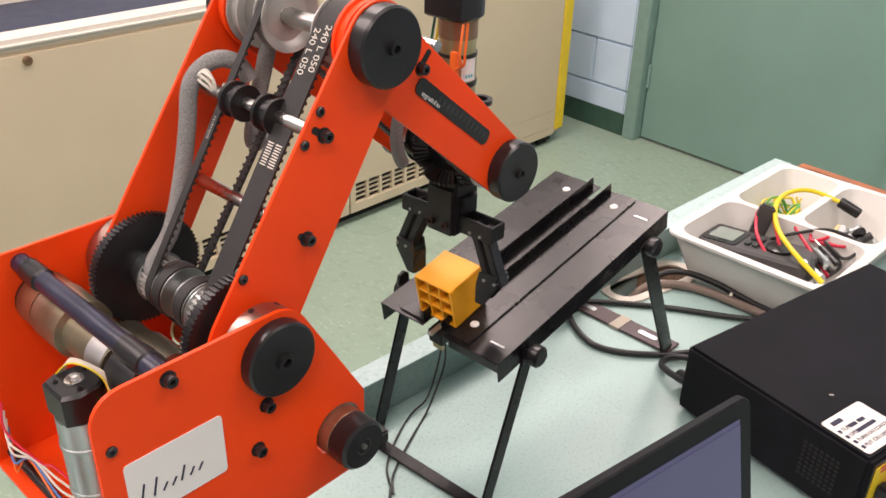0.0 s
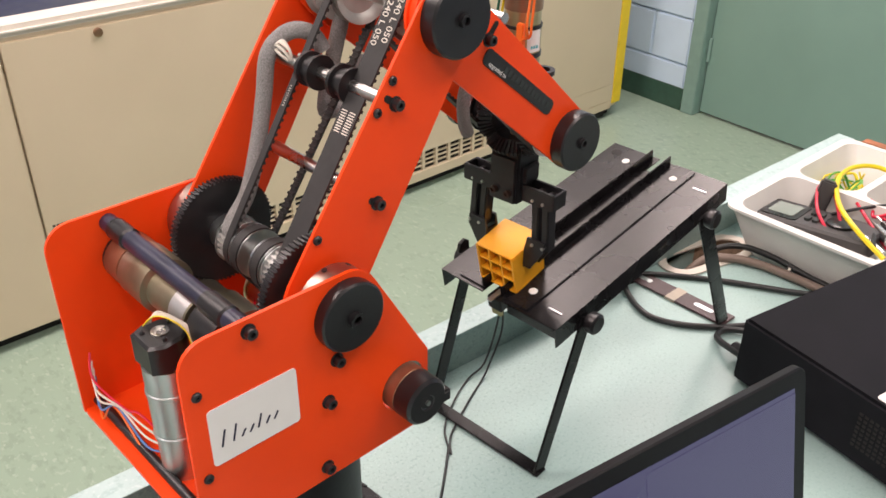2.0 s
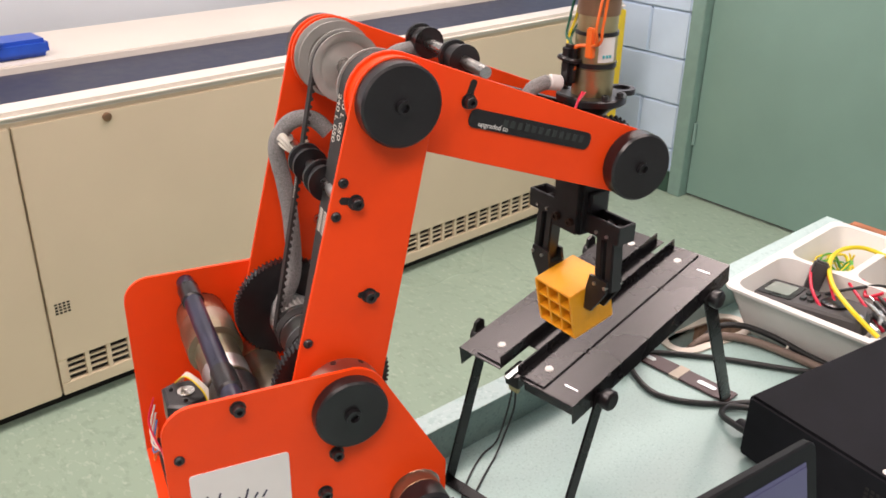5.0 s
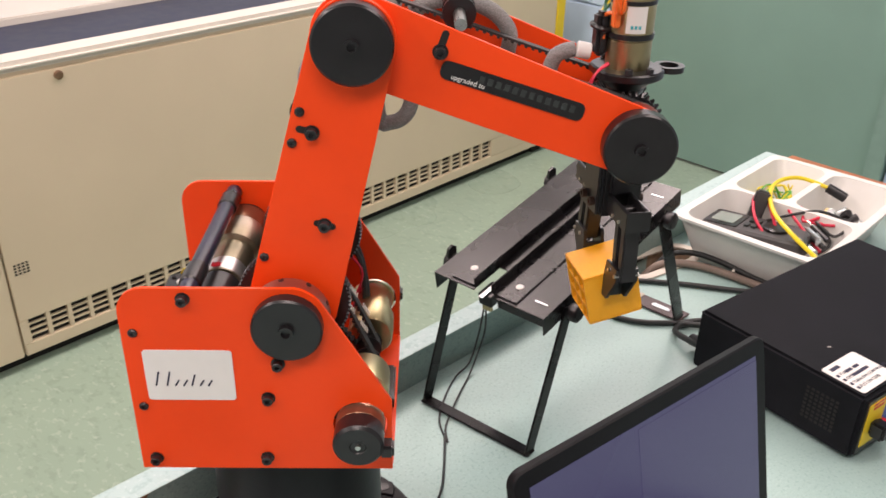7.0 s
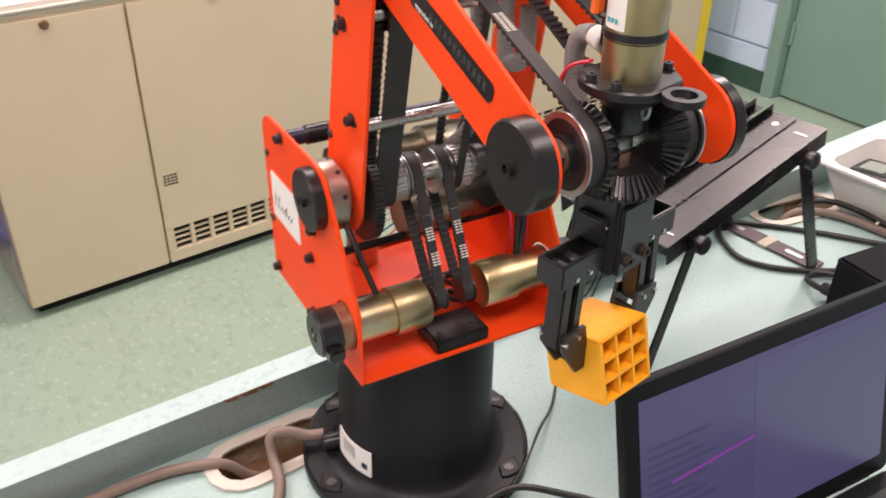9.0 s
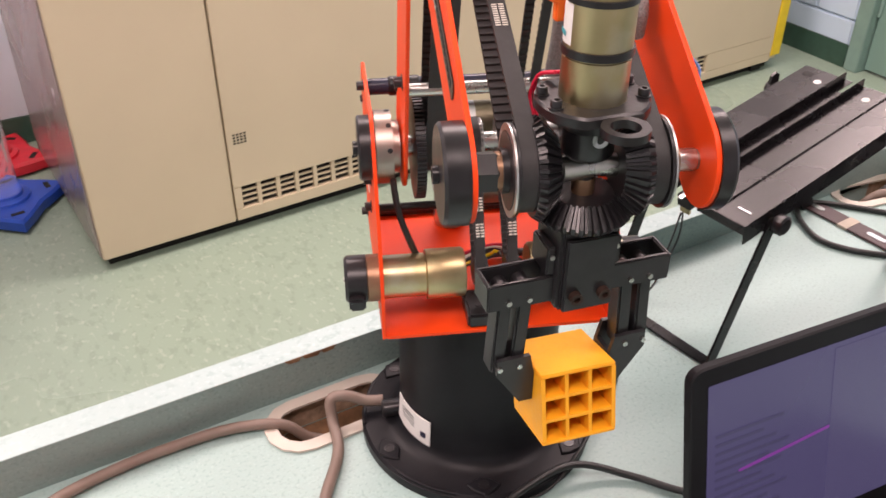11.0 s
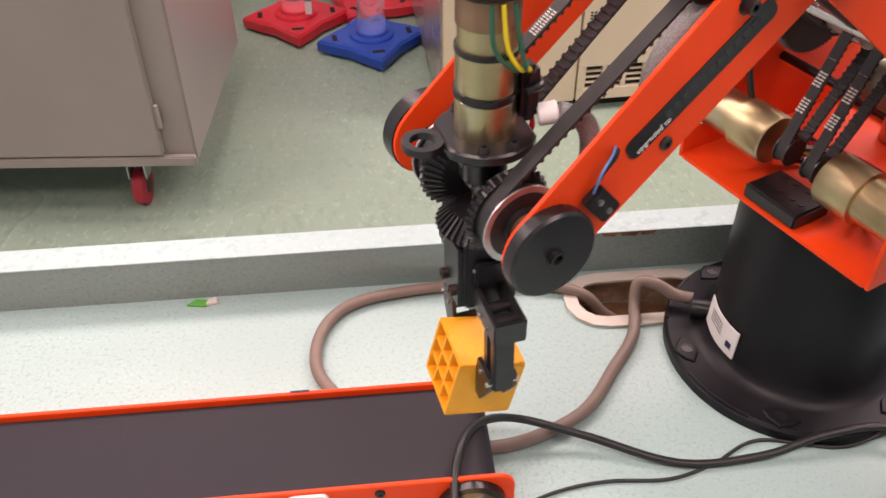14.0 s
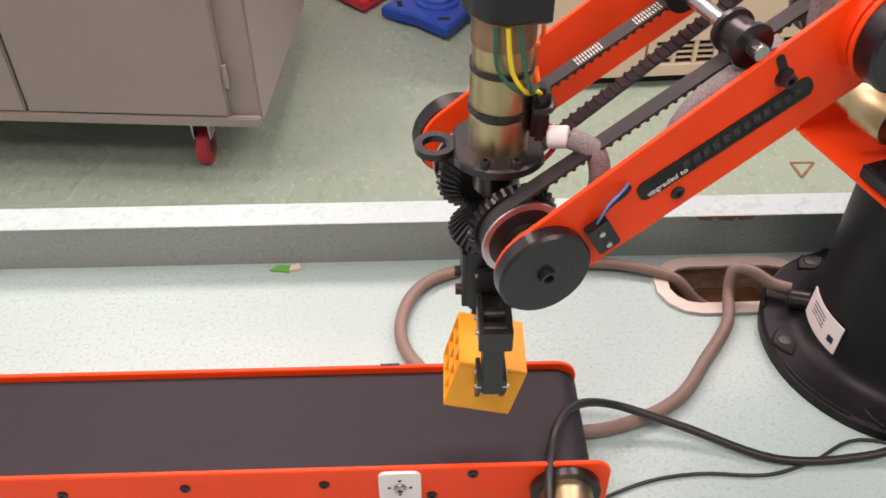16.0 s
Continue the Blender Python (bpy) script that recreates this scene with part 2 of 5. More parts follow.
def lathe(bm, p0, axis, profile, seg=28, cap=True):
    """Turn a profile of (distance along axis, radius) round the axis from p0."""
    u, w = basis(axis)
    p0, d = Vector(p0), Vector(axis).normalized()
    rings = []
    for h, r in profile:
        rings.append([bm.verts.new(p0 + d * h + (u * math.cos(2 * math.pi * k / seg) + w * math.sin(2 * math.pi * k / seg)) * r)
                      for k in range(seg)])
    for a, b in zip(rings, rings[1:]):
        for k in range(seg):
            bm.faces.new((a[k], a[(k + 1) % seg], b[(k + 1) % seg], b[k]))
    if cap:
        bm.faces.new(rings[0])
        bm.faces.new(rings[-1])


def cyl(bm, p0, p1, r, seg=24, bev=0.0):
    d = Vector(p1) - Vector(p0)
    n = d.length
    prof = [(0, r), (n, r)] if not bev else [(0, r - bev), (bev, r), (n - bev, r), (n, r - bev)]
    lathe(bm, p0, d, prof, seg)


def C(*args, **kw):
    bm = bmesh.new()
    cyl(bm, *args, **kw)
    return bm


def L(p0, axis, profile, seg=28):
    bm = bmesh.new()
    lathe(bm, p0, axis, profile, seg)
    return bm


def extrude(bm, pts, y0, y1, bev=0.0, plane="xz"):
    """A polygon in x and z, given thickness from y0 to y1 (or in x and y, from z0 to z1)."""
    f = (lambda p, h: (p[0], h, p[1])) if plane == "xz" else (lambda p, h: (p[0], p[1], h))
    a = [bm.verts.new(f(p, y0)) for p in pts]
    b = [bm.verts.new(f(p, y1)) for p in pts]
    n = len(pts)
    fa, fb = bm.faces.new(a), bm.faces.new(b)
    for k in range(n):
        bm.faces.new((a[k], a[(k + 1) % n], b[(k + 1) % n], b[k]))
    if bev:
        bmesh.ops.recalc_face_normals(bm, faces=bm.faces)
        bmesh.ops.bevel(bm, geom=list(fa.edges) + list(fb.edges), offset=bev, segments=1, affect="EDGES", clamp_overlap=True)


def E(pts, y0, y1, bev=0.0, plane="xz"):
    bm = bmesh.new()
    extrude(bm, pts, y0, y1, bev, plane)
    return bm


def arc(cx, cz, r, a0, a1, n=10):
    return [(cx + r * math.cos(radians(a0 + (a1 - a0) * k / n)), cz + r * math.sin(radians(a0 + (a1 - a0) * k / n))) for k in range(n + 1)]


def rounded(x0, x1, y0, y1, r, n=4):
    return (arc(x1 - r, y1 - r, r, 0, 90, n) + arc(x0 + r, y1 - r, r, 90, 180, n)
            + arc(x0 + r, y0 + r, r, 180, 270, n) + arc(x1 - r, y0 + r, r, 270, 360, n))


def smooth_path(pts, step=6, closed=False):
    pts = [Vector(p) for p in pts]
    out = []
    n = len(pts)
    for k in range(n if closed else n - 1):
        g = lambda j: pts[j % n] if closed else pts[max(0, min(n - 1, j))]
        a, b, c, d = g(k - 1), g(k), g(k + 1), g(k + 2)
        for s in range(step):
            t = s / step
            out.append(0.5 * (2 * b + (c - a) * t + (2 * a - 5 * b + 4 * c - d) * t * t + (3 * b - a - 3 * c + d) * t ** 3))
    if not closed:
        out.append(pts[-1])
    return out


def sweep(bm, pts, r, seg=10, step=6, closed=False):
    path = smooth_path(pts, step, closed)
    n = len(path)
    rings, u = [], None
    for k, p in enumerate(path):
        d = (path[(k + 1) % n] - path[k - 1]) if closed else (path[min(n - 1, k + 1)] - path[max(0, k - 1)])
        d = d.normalized() if d.length > 1e-9 else Vector((0, 0, 1))
        u = d.orthogonal().normalized() if u is None else (u - d * u.dot(d)).normalized()
        w = d.cross(u)
        rings.append([bm.verts.new(p + (u * math.cos(2 * math.pi * j / seg) + w * math.sin(2 * math.pi * j / seg)) * r) for j in range(seg)])
    for k in range(n if closed else n - 1):
        a, b = rings[k], rings[(k + 1) % n]
        for j in range(seg):
            bm.faces.new((a[j], a[(j + 1) % seg], b[(j + 1) % seg], b[j]))
    if not closed:
        bm.faces.new(rings[0])
        bm.faces.new(rings[-1])


def S(pts, r, seg=10, step=6, closed=False):
    bm = bmesh.new()
    sweep(bm, pts, r, seg, step, closed)
    return bm


def loop_outline(c0, r0, c1, r1, n=14):
    """The outline of a belt round two pulleys in x and z."""
    a = math.atan2(c1[1] - c0[1], c1[0] - c0[0])
    d = math.hypot(c1[0] - c0[0], c1[1] - c0[1])
    b = math.acos(max(-1, min(1, (r0 - r1) / d)))
    q = math.degrees
    return arc(*c1, r1, q(a - b), q(a + b), n) + arc(*c0, r0, q(a + b), q(a - b) + 360, n)


def belt(c0, r0, c1, r1, y0, y1, th=0.0018, pitch=0.006):
    """A toothed belt: a band of real thickness with teeth on its inner side."""
    bm = bmesh.new()
    outer, inner = loop_outline(c0, r0 + th, c1, r1 + th), loop_outline(c0, r0, c1, r1)
    mid = (Vector(c0) + Vector(c1)) / 2
    band = []
    for k in range(len(inner)):
        a, b = Vector(inner[k]), Vector(inner[(k + 1) % len(inner)])
        band.append((a, Vector(outer[k])))
        m = int((b - a).length / pitch)
        if m < 3:
            continue
        t = (b - a).normalized()
        nrm = Vector((-t.y, t.x))
        if (mid - a).dot(nrm) < 0:
            nrm = -nrm
        hw, h = pitch * 0.24, 0.0016
        for s in range(m):
            p = a + t * pitch * (s + 0.5)
            for e, up in ((-hw, 0), (-hw * 0.7, h), (hw * 0.7, h), (hw, 0)):
                band.append((p + t * e + nrm * up, p + t * e - nrm * th))
    rings = [[bm.verts.new((q[e].x, y, q[e].y)) for q in band] for y, e in ((y0, 1), (y1, 1), (y1, 0), (y0, 0))]
    n = len(band)
    for r in range(4):
        one, two = rings[r], rings[(r + 1) % 4]
        for k in range(n):
            bm.faces.new((one[k], one[(k + 1) % n], two[(k + 1) % n], two[k]))
    return bm


def gear_outline(cx, cz, r, teeth, depth):
    pts = []
    for k in range(teeth):
        for f, rr in ((0.0, r - depth), (0.3, r - depth), (0.42, r), (0.75, r), (0.88, r - depth)):
            a = 2 * math.pi * (k + f) / teeth
            pts.append((cx + rr * math.cos(a), cz + rr * math.sin(a)))
    return pts


def gear(cx, cz, r, teeth, y0, y1, depth=0.002):
    return E(gear_outline(cx, cz, r, teeth, depth), y0, y1)


def bevel_gear(p0, axis, r0, r1, h, teeth, depth=0.0028):
    """Cone gear from radius r0 at p0 to r1 at p0 + axis * h, with straight cut teeth."""
    bm = bmesh.new()
    u, w = basis(axis)
    p0, d = Vector(p0), Vector(axis).normalized()
    rings = []
    for hh, rr in ((-0.004, r0 - 0.003), (0, r0), (h, r1), (h, r1 * 0.6)):
        ring = []
        for x, z in gear_outline(0, 0, rr, teeth, depth * rr / r0 if hh >= 0 and rr > r1 * 0.7 else 0.0005):
            ring.append(bm.verts.new(p0 + d * hh + u * x + w * z))
        rings.append(ring)
    for a, b in zip(rings, rings[1:]):
        for k in range(len(a)):
            bm.faces.new((a[k], a[(k + 1) % len(a)], b[(k + 1) % len(a)], b[k]))
    bm.faces.new(rings[0])
    bm.faces.new(rings[-1])
    return bm


def cap_screw(p, axis, r=0.0042, h=0.005):
    """Socket-head cap screw on a washer."""
    return L(p, axis, [(0, r * 1.35), (0.0008, r * 1.35), (0.0008, r), (h, r), (h + 0.0004, r * 0.9), (h + 0.0004, r * 0.5), (h - 0.002, r * 0.45)], 16)


def dome(p, axis, r=0.0036):
    return L(p, axis, [(0, r), (0.0012, r), (0.0022, r * 0.75), (0.0022, r * 0.4), (0.0010, r * 0.35)], 14)


def strokes(name, parent, pts, origin, ux, uz, nrm, width, mat, label=""):
    """Plain bars on a flat label: (u0, v0, u1, v1) each."""
    bm = bmesh.new()
    o, ux, uz, nrm = Vector(origin), Vector(ux), Vector(uz), Vector(nrm).normalized() * 0.0004
    for u0, v0, u1, v1 in pts:
        a, b = o + ux * u0 + uz * v0, o + ux * u1 + uz * v1
        s = (b - a).cross(nrm).normalized() * width * 0.5
        q = [a - s, a + s, b + s, b - s]
        lo, hi = [bm.verts.new(v) for v in q], [bm.verts.new(v + nrm) for v in q]
        bm.faces.new(lo), bm.faces.new(hi)
        for k in range(4):
            bm.faces.new((lo[k], lo[(k + 1) % 4], hi[(k + 1) % 4], hi[k]))
    return part(name, bm, mat, parent, label)


def text(name, body, size, m, mat, parent):
    cu = bpy.data.curves.new(name, "FONT")
    cu.body, cu.size, cu.extrude = body, size, 0.0001
    cu.materials.append(mat)
    ob = new(name, cu)
    ob.parent = parent
    ob.matrix_basis = m
    return ob


# ---------------------------------------------------------------- the room
EAST, NORTH, WEST, SOUTH = 2.905, 2.62, -3.2, -3.0
DOOR0, DOOR1, DOORTOP = 0.51, 1.572, 1.30

solid("floor", B((WEST - .2, EAST + .4, SOUTH - .2, NORTH + .2, FLOOR - .1, FLOOR)), VINYL,
      "green marbled vinyl tile floor with pale flecks and scuffs", "floor", kind="structure")
solid("ceiling", B((WEST - .2, EAST + .4, SOUTH - .2, NORTH + .2, CEILING, CEILING + .1)), PLASTER,
      "plain white painted ceiling", "ceiling", kind="structure")
solid("wall_north", B((WEST - .2, EAST + .4, NORTH, NORTH + .15, FLOOR, CEILING)), WALLPAINT,
      "pale blue-grey painted wall behind the heating unit", "wall", kind="structure")
solid("wall_south", B((WEST - .2, EAST + .4, SOUTH - .15, SOUTH, FLOOR, CEILING)), WALLPAINT, "plain pale painted wall", "wall", kind="structure")
solid("wall_west", B((WEST - .15, WEST, SOUTH, NORTH, FLOOR, CEILING)), WALLPAINT, "plain pale painted wall", "wall", kind="structure")
wall_east = solid("wall_east", B((EAST + .012, EAST + .2, DOOR1 + .07, NORTH, FLOOR, CEILING), (EAST + .012, EAST + .2, SOUTH, DOOR0 - .07, FLOOR, CEILING),
                                 (EAST + .012, EAST + .2, DOOR0 - .07, DOOR1 + .07, DOORTOP + .06, CEILING)), BLUEWALL,
                  "pale blue painted concrete block wall beside the door", "wall", kind="structure")


def face_of_block(w, h):
    bm = bmesh.new()
    box(bm, -.02, 0, -w / 2, w / 2, -h / 2, h / 2, bev=0.006)
    return finish(bm, "block", BLUEWALL)


BLOCKS = {}
for row in range(14):
    zc = FLOOR + 0.10 + 0.2 * row
    for y0, y1 in ((DOOR1 + .075, NORTH), (DOOR0 - 1.2, DOOR0 - .075)):
        y = y0 - (0.2 if row % 2 else 0)
        while y < y1:
            a, b = max(y, y0), min(y + .4, y1)
            y += .4
            if b - a < .05:
                continue
            key = round(b - a, 2)
            if key not in BLOCKS:
                BLOCKS[key] = face_of_block(key - .004, .196)
            ob = new("block", BLOCKS[key])
            ob.parent = wall_east
            ob.matrix_basis = pose(EAST + .016, (a + b) / 2, zc)
solid("baseboard", B((EAST - .012, EAST - .005, DOOR1 + .07, NORTH, FLOOR, FLOOR + .10), bev=.002), BASEGREEN,
      "dark green vinyl cove base along the block wall", "baseboard", kind="structure")
solid("baseboard", B((WEST, -.2, NORTH - .012, NORTH - .002, FLOOR, FLOOR + .10), bev=.002), BASEGREEN,
      "dark green vinyl cove base along the blue wall", "baseboard", kind="structure")

door = thing("door_1", "closed grey-green painted door in a matching steel frame", "door", kind="structure")
part("door_leaf", B((EAST + .03, EAST + .07, DOOR0 + .004, DOOR1 - .004, FLOOR + .012, DOORTOP - .004), bev=.002), DOORGREEN, door)
bm = B((EAST - .018, EAST + .1, DOOR1, DOOR1 + .065, FLOOR, DOORTOP + .06), (EAST - .018, EAST + .1, DOOR0 - .065, DOOR0, FLOOR, DOORTOP + .06),
       (EAST - .018, EAST + .1, DOOR0, DOOR1, DOORTOP, DOORTOP + .06), bev=.003)
part("door_frame", bm, FRAMEGREEN, door, "green painted steel door frame")
for hz in (-.47, .3, 1.05):
    part("hinge", C((EAST + .022, DOOR1 - .008, hz - .05), (EAST + .022, DOOR1 - .008, hz + .05), .007, 12), FRAMEGREEN, door)

# ---------------------------------------------------------------- heating unit along the wall
unit = thing("heating_unit", "long cream enamelled heating unit with navy top grille and louvres", "heater", pose(-.182, 1.648, 0, 0, 0, 2.9))
ULEN, UDEP, UTOP = 2.835, 0.80, 0.090
part("carcass", B((0.012, ULEN - .005, .012, UDEP, -.72, .038)), CREAM, unit)
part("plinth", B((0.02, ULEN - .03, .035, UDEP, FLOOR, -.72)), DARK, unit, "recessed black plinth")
part("ledge", B((-.004, ULEN, -.006, .092, .062, UTOP), bev=.012), CREAMTOP, unit, "rounded pale front ledge")
part("shadow_gap", B((.012, ULEN - .01, .006, .09, .038, .062)), CREAM, unit)
part("top_grille", B((.0, ULEN, .0925, .40, .038, UTOP - .012), bev=.002), NAVY, unit, "navy blue top grille band")
part("back_shelf", B((.0, ULEN, .4005, UDEP, .038, UTOP + .01), bev=.004), CREAMTOP, unit, "pale shelf behind the grille")
PANELS = [(0.0, .392), (.398, 1.62), (1.626, 2.775)]
VX0, VX1, VZ0, VZ1 = .416, 2.385, -.682, -.610
for x0, x1 in PANELS:
    bm = bmesh.new()
    if x0 < .1:
        box(bm, x0, x1, -.004, .011, -.72, .053, bev=.003)
    else:
        v0, v1 = max(VX0, x0 + .018), min(VX1, x1 - .018)
        box(bm, x0, x1, -.004, .011, VZ1, .053, bev=.002)
        box(bm, x0, x1, -.004, .011, -.72, VZ0, bev=.002)
        box(bm, x0, v0, -.004, .011, VZ0, VZ1)
        if v1 < x1:
            box(bm, v1, x1, -.004, .011, VZ0, VZ1)
    part("front_panel", bm, CREAM, unit)
# flat black sheet added for the shade inside the louvres; no real depth
part("louvre_shade_sheet", B((VX0, VX1, .0112, .0118, VZ0, VZ1)), DARK, unit, "thin black sheet painting the shade behind the louvres")
bm = bmesh.new()
n = 32
for k in range(n + 1):
    x = VX0 + (VX1 - VX0) * k / n
    box(bm, x - .006, x + .006, -.002, .010, VZ0, VZ1)
for k in range(1, 4):
    z = VZ0 + (VZ1 - VZ0) * k / 4
    box(bm, VX0, VX1, .001, .009, z - .0022, z + .0022)
part("louvre_grille", bm, CREAM, unit, "cream louvred grille of short slots")
for x in (.195, .632, 1.9):
    part("lock_knob", L((x, -.004, .036), (0, -1, 0), [(0, .012), (.004, .012), (.006, .009), (.006, .004)], 18), COPPER, unit, "small brown quarter-turn lock")
bm = bmesh.new()
for i in range(4):
    for j in range(4):
        box(bm, .416 + .011 * i, .423 + .011 * i, -.0048, -.0038, -.470 + .009 * j, -.465 + .009 * j)
part("sensor_slots", bm, DARK, unit, "small square of dark sensor slots")
part("corner_post", B((2.777, ULEN, -.006, .011, -.70, UTOP - .03), bev=.003), YELLOWPAINT, unit, "bright yellow painted corner strip")
part("leg", B((2.70, 2.76, .02, .06, FLOOR, -.72)), DARK, unit)
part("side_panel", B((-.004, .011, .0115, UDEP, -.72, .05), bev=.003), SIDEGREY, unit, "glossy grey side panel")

case = thing("blue_case", "bright blue plastic case lying on the pale shelf", "case", pose(.235, 2.12, UTOP + .012, 0, 0, 4))
part("shell", B((0, .24, 0, .12, 0, .05), bev=.012), BLUEP, case)
part("lid", B((.0, .11, -.012, .03, .045, .056), bev=.004), BLUEP, case)

# ---------------------------------------------------------------- things far behind on the floor
def ball_stand(x, y, turn, mat, label, colour, tube_r=.046):
    st = thing("tube_stand", label, "stand", pose(x, y, FLOOR, 0, 0, turn), group="tube stands")
    pts = []
    for k in range(4):
        for da, r in ((-24, .135), (0, .185), (24, .135), (45, .118)):
            a = radians(90 * k + da)
            pts.append((r * math.cos(a), r * math.sin(a)))
    part("foot_plate", E(pts, .006, .05, .008, plane="xy"), mat, st)
    part("hub", L((0, 0, .05), (0, 0, 1), [(0, .075), (.008, .072), (.012, .055), (.02, .052)], 28), mat, st)
    for k in range(4):
        a = radians(90 * k)
        c, s = math.cos(a), math.sin(a)
        m = pose(c * .125, s * .125, 0, 0, 0, 90 * k)
        bm = bmesh.new()
        box(bm, -.008, .008, -.02, .02, .0495, .0512, m=m)
        part("slot", bm, DARK, st)
    bm = bmesh.new()
    for r in (tube_r, tube_r - .003):
        lathe(bm, (0, 0, .056), (0, 0, 1), [(0, r), (1.1, r)], 32, cap=False)
    part("tube", bm, TUBE, st, "tall clear acrylic tube").visible_shadow = False
    return st


ball_stand(-.625, 2.33, 4, REDP, "red moulded floor stand with a clear upright tube", "red")
ball_stand(-.370, 2.140, 8, BLUEP, "blue moulded floor stand with a clear upright tube", "blue")
ball_stand(-.36, 2.45, 62, REDP, "red moulded floor stand behind the blue one", "red")
stick = thing("measuring_stick", "white measuring stick with dark division marks leaning in the tube", "ruler", pose(-.578, 2.26, FLOOR + .075, 6, 1, 0))
part("blade", B((-.011, .011, -.002, .002, 0, 1.0), bev=.0008), WHITE, stick)
for k in range(18):
    part("division_mark", B((-.0112, .0112, -.0026, -.0021, .05 + .05 * k, .054 + .05 * k)), INK, stick)
rod = thing("red_rod", "thin red rod standing in the clear tube", "rod", pose(-.34, 2.45, FLOOR + .07))
part("shaft", C((0, 0, 0), (.02, 0, 1.0), .007, 10), REDW, rod)

cart = thing("tool_cart", "warm grey steel cabinet cart on red casters", "cart", pose(-.846 - 1.06 * math.cos(radians(4.5)), 1.243 + 1.06 * math.sin(radians(4.5)), 0, 0, 0, -4.5))
CW, CD, CB = 1.085, .64, -.588
part("carcass", B((0, CW, .018, CD, CB, .30), bev=.006), CARTGREY, cart)
for x0, x1 in ((.02, .516), (.522, 1.012)):
    d = part("door", B((x0, x1, 0, .017, CB + .03, .28), bev=.004), CARTGREY, cart)
for hx, hz in ((1.018, -.45), (1.018, .1)):
    part("hinge", C((hx, .006, hz - .03), (hx, .006, hz + .03), .006, 10), CARTGREY, cart)
part("door_pull", S([(.40, .0, -.32), (.40, -.028, -.32), (.49, -.028, -.32), (.49, 0, -.32)], .005, 8, 4), STEEL, cart, "chrome bar pull")
part("skirt", B((.0, CW, .0, .018, CB, CB + .027), bev=.003), CARTGREY, cart)
for cx, cy in ((.905, .095), (.12, .095), (.905, .54), (.12, .54)):
    cs = part("caster", B((cx - .028, cx + .028, cy - .03, cy + .03, CB - .012, CB), (cx - .024, cx - .019, cy - .022, cy + .02, CB - .09, CB - .01),
                          (cx + .019, cx + .024, cy - .022, cy + .02, CB - .09, CB - .01), bev=.001), DULL, cart, "zinc caster fork")
    part("wheel", L((cx - .016, cy, FLOOR + .05), (1, 0, 0), [(0, .036), (.003, .049), (.029, .049), (.032, .036)], 28), REDRUB, cs, "red rubber wheel")
    part("wheel_hub", L((cx - .018, cy, FLOOR + .05), (1, 0, 0), [(0, .02), (.036, .02)], 18), BLACK, cs)

panel = thing("wooden_panel", "orange-brown wooden panel against the wall", "panel", pose(-.78, NORTH - .06, 0))
part("board", B((-.34, 0, 0, .04, FLOOR + .11, .35), bev=.003), WOODPANEL, panel)
loop = thing("hanging_cable", "black cable hanging in a loop over the wooden panel", "cable", pose(-.84, NORTH - .075, -.64))
part("sheath", S([(-.05, 0, .35), (-.07, 0, .1), (-.03, 0, .0), (.05, 0, .015), (.09, 0, .08), (.1, 0, .35)], .006, 8), CABLE, loop)

chip = bmesh.new()
for a, b in (((-.03, .027), (.031, .026)), ((.031, .026), (-.022, -.037)), ((-.022, -.037), (-.03, .027))):
    d = Vector((b[0] - a[0], b[1] - a[1])).normalized()
    q = Vector((-d.y, d.x)) * .004
    extrude(chip, [(a[0] - q.x, a[1] - q.y), (b[0] - q.x, b[1] - q.y), (b[0] + q.x, b[1] + q.y), (a[0] + q.x, a[1] + q.y)], 0, .0012, plane="xy")
mark = solid("floor_mark", chip, RAWWOOD, "brown triangular mark stuck on the vinyl floor", "floor mark")
mark.matrix_basis = pose(.566, 1.263, FLOOR + .0004)

for lx, ly, lw in TROFFERS:
    tl = thing("ceiling_light", "recessed fluorescent ceiling light with a white diffuser", "ceiling light", pose(lx, ly, CEILING), group="ceiling lights")
    part("housing", B((-.6, .6, -.3, -.28, -.02, 0), (-.6, .6, .28, .3, -.02, 0), (-.6, -.58, -.28, .28, -.02, 0), (.58, .6, -.28, .28, -.02, 0)), PLASTER, tl)
    part("diffuser", B((-.58, .58, -.28, .28, -.012, -.006)), DIFF, tl)

# ---------------------------------------------------------------- workbench
LIP0, LIP1, LIPZ = 0.1290, 0.1605, 0.0537
BX0, BX1, BY0 = -2.2, 1.295, -0.78
bench = thing("workbench", "aqua speckled laminate workbench with a raised worn back edge", "table")
HOLES = [(-.128, .081, .078, .037, 0), (.811, .106, .084, .034, -10)]


def oval(cx, cy, a, b, turn, n=7):
    pts = []
    for p in arc(a - b, 0, b, -90, 90, n) + arc(-(a - b), 0, b, 90, 270, n):
        c, s = math.cos(radians(turn)), math.sin(radians(turn))
        pts.append((cx + c * p[0] - s * p[1], cy + s * p[0] + c * p[1]))
    return pts


def holed_plate(outer, holes, z0, z1):
    bm = bmesh.new()
    loops = [outer] + holes
    flat = [[Vector((x, y, 0)) for x, y in lp] for lp in loops]
    tris = geometry.tessellate_polygon(flat)
    pts = [p for lp in loops for p in lp]
    top, low = [bm.verts.new((x, y, z1)) for x, y in pts], [bm.verts.new((x, y, z0)) for x, y in pts]
    for t in tris:
        bm.faces.new([top[i] for i in t])
        bm.faces.new([low[i] for i in reversed(t)])
    k = 0
    for lp in loops:
        m = len(lp)
        for i in range(m):
            a, b = k + i, k + (i + 1) % m
            bm.faces.new((top[a], top[b], low[b], low[a]))
        k += m
    return bm


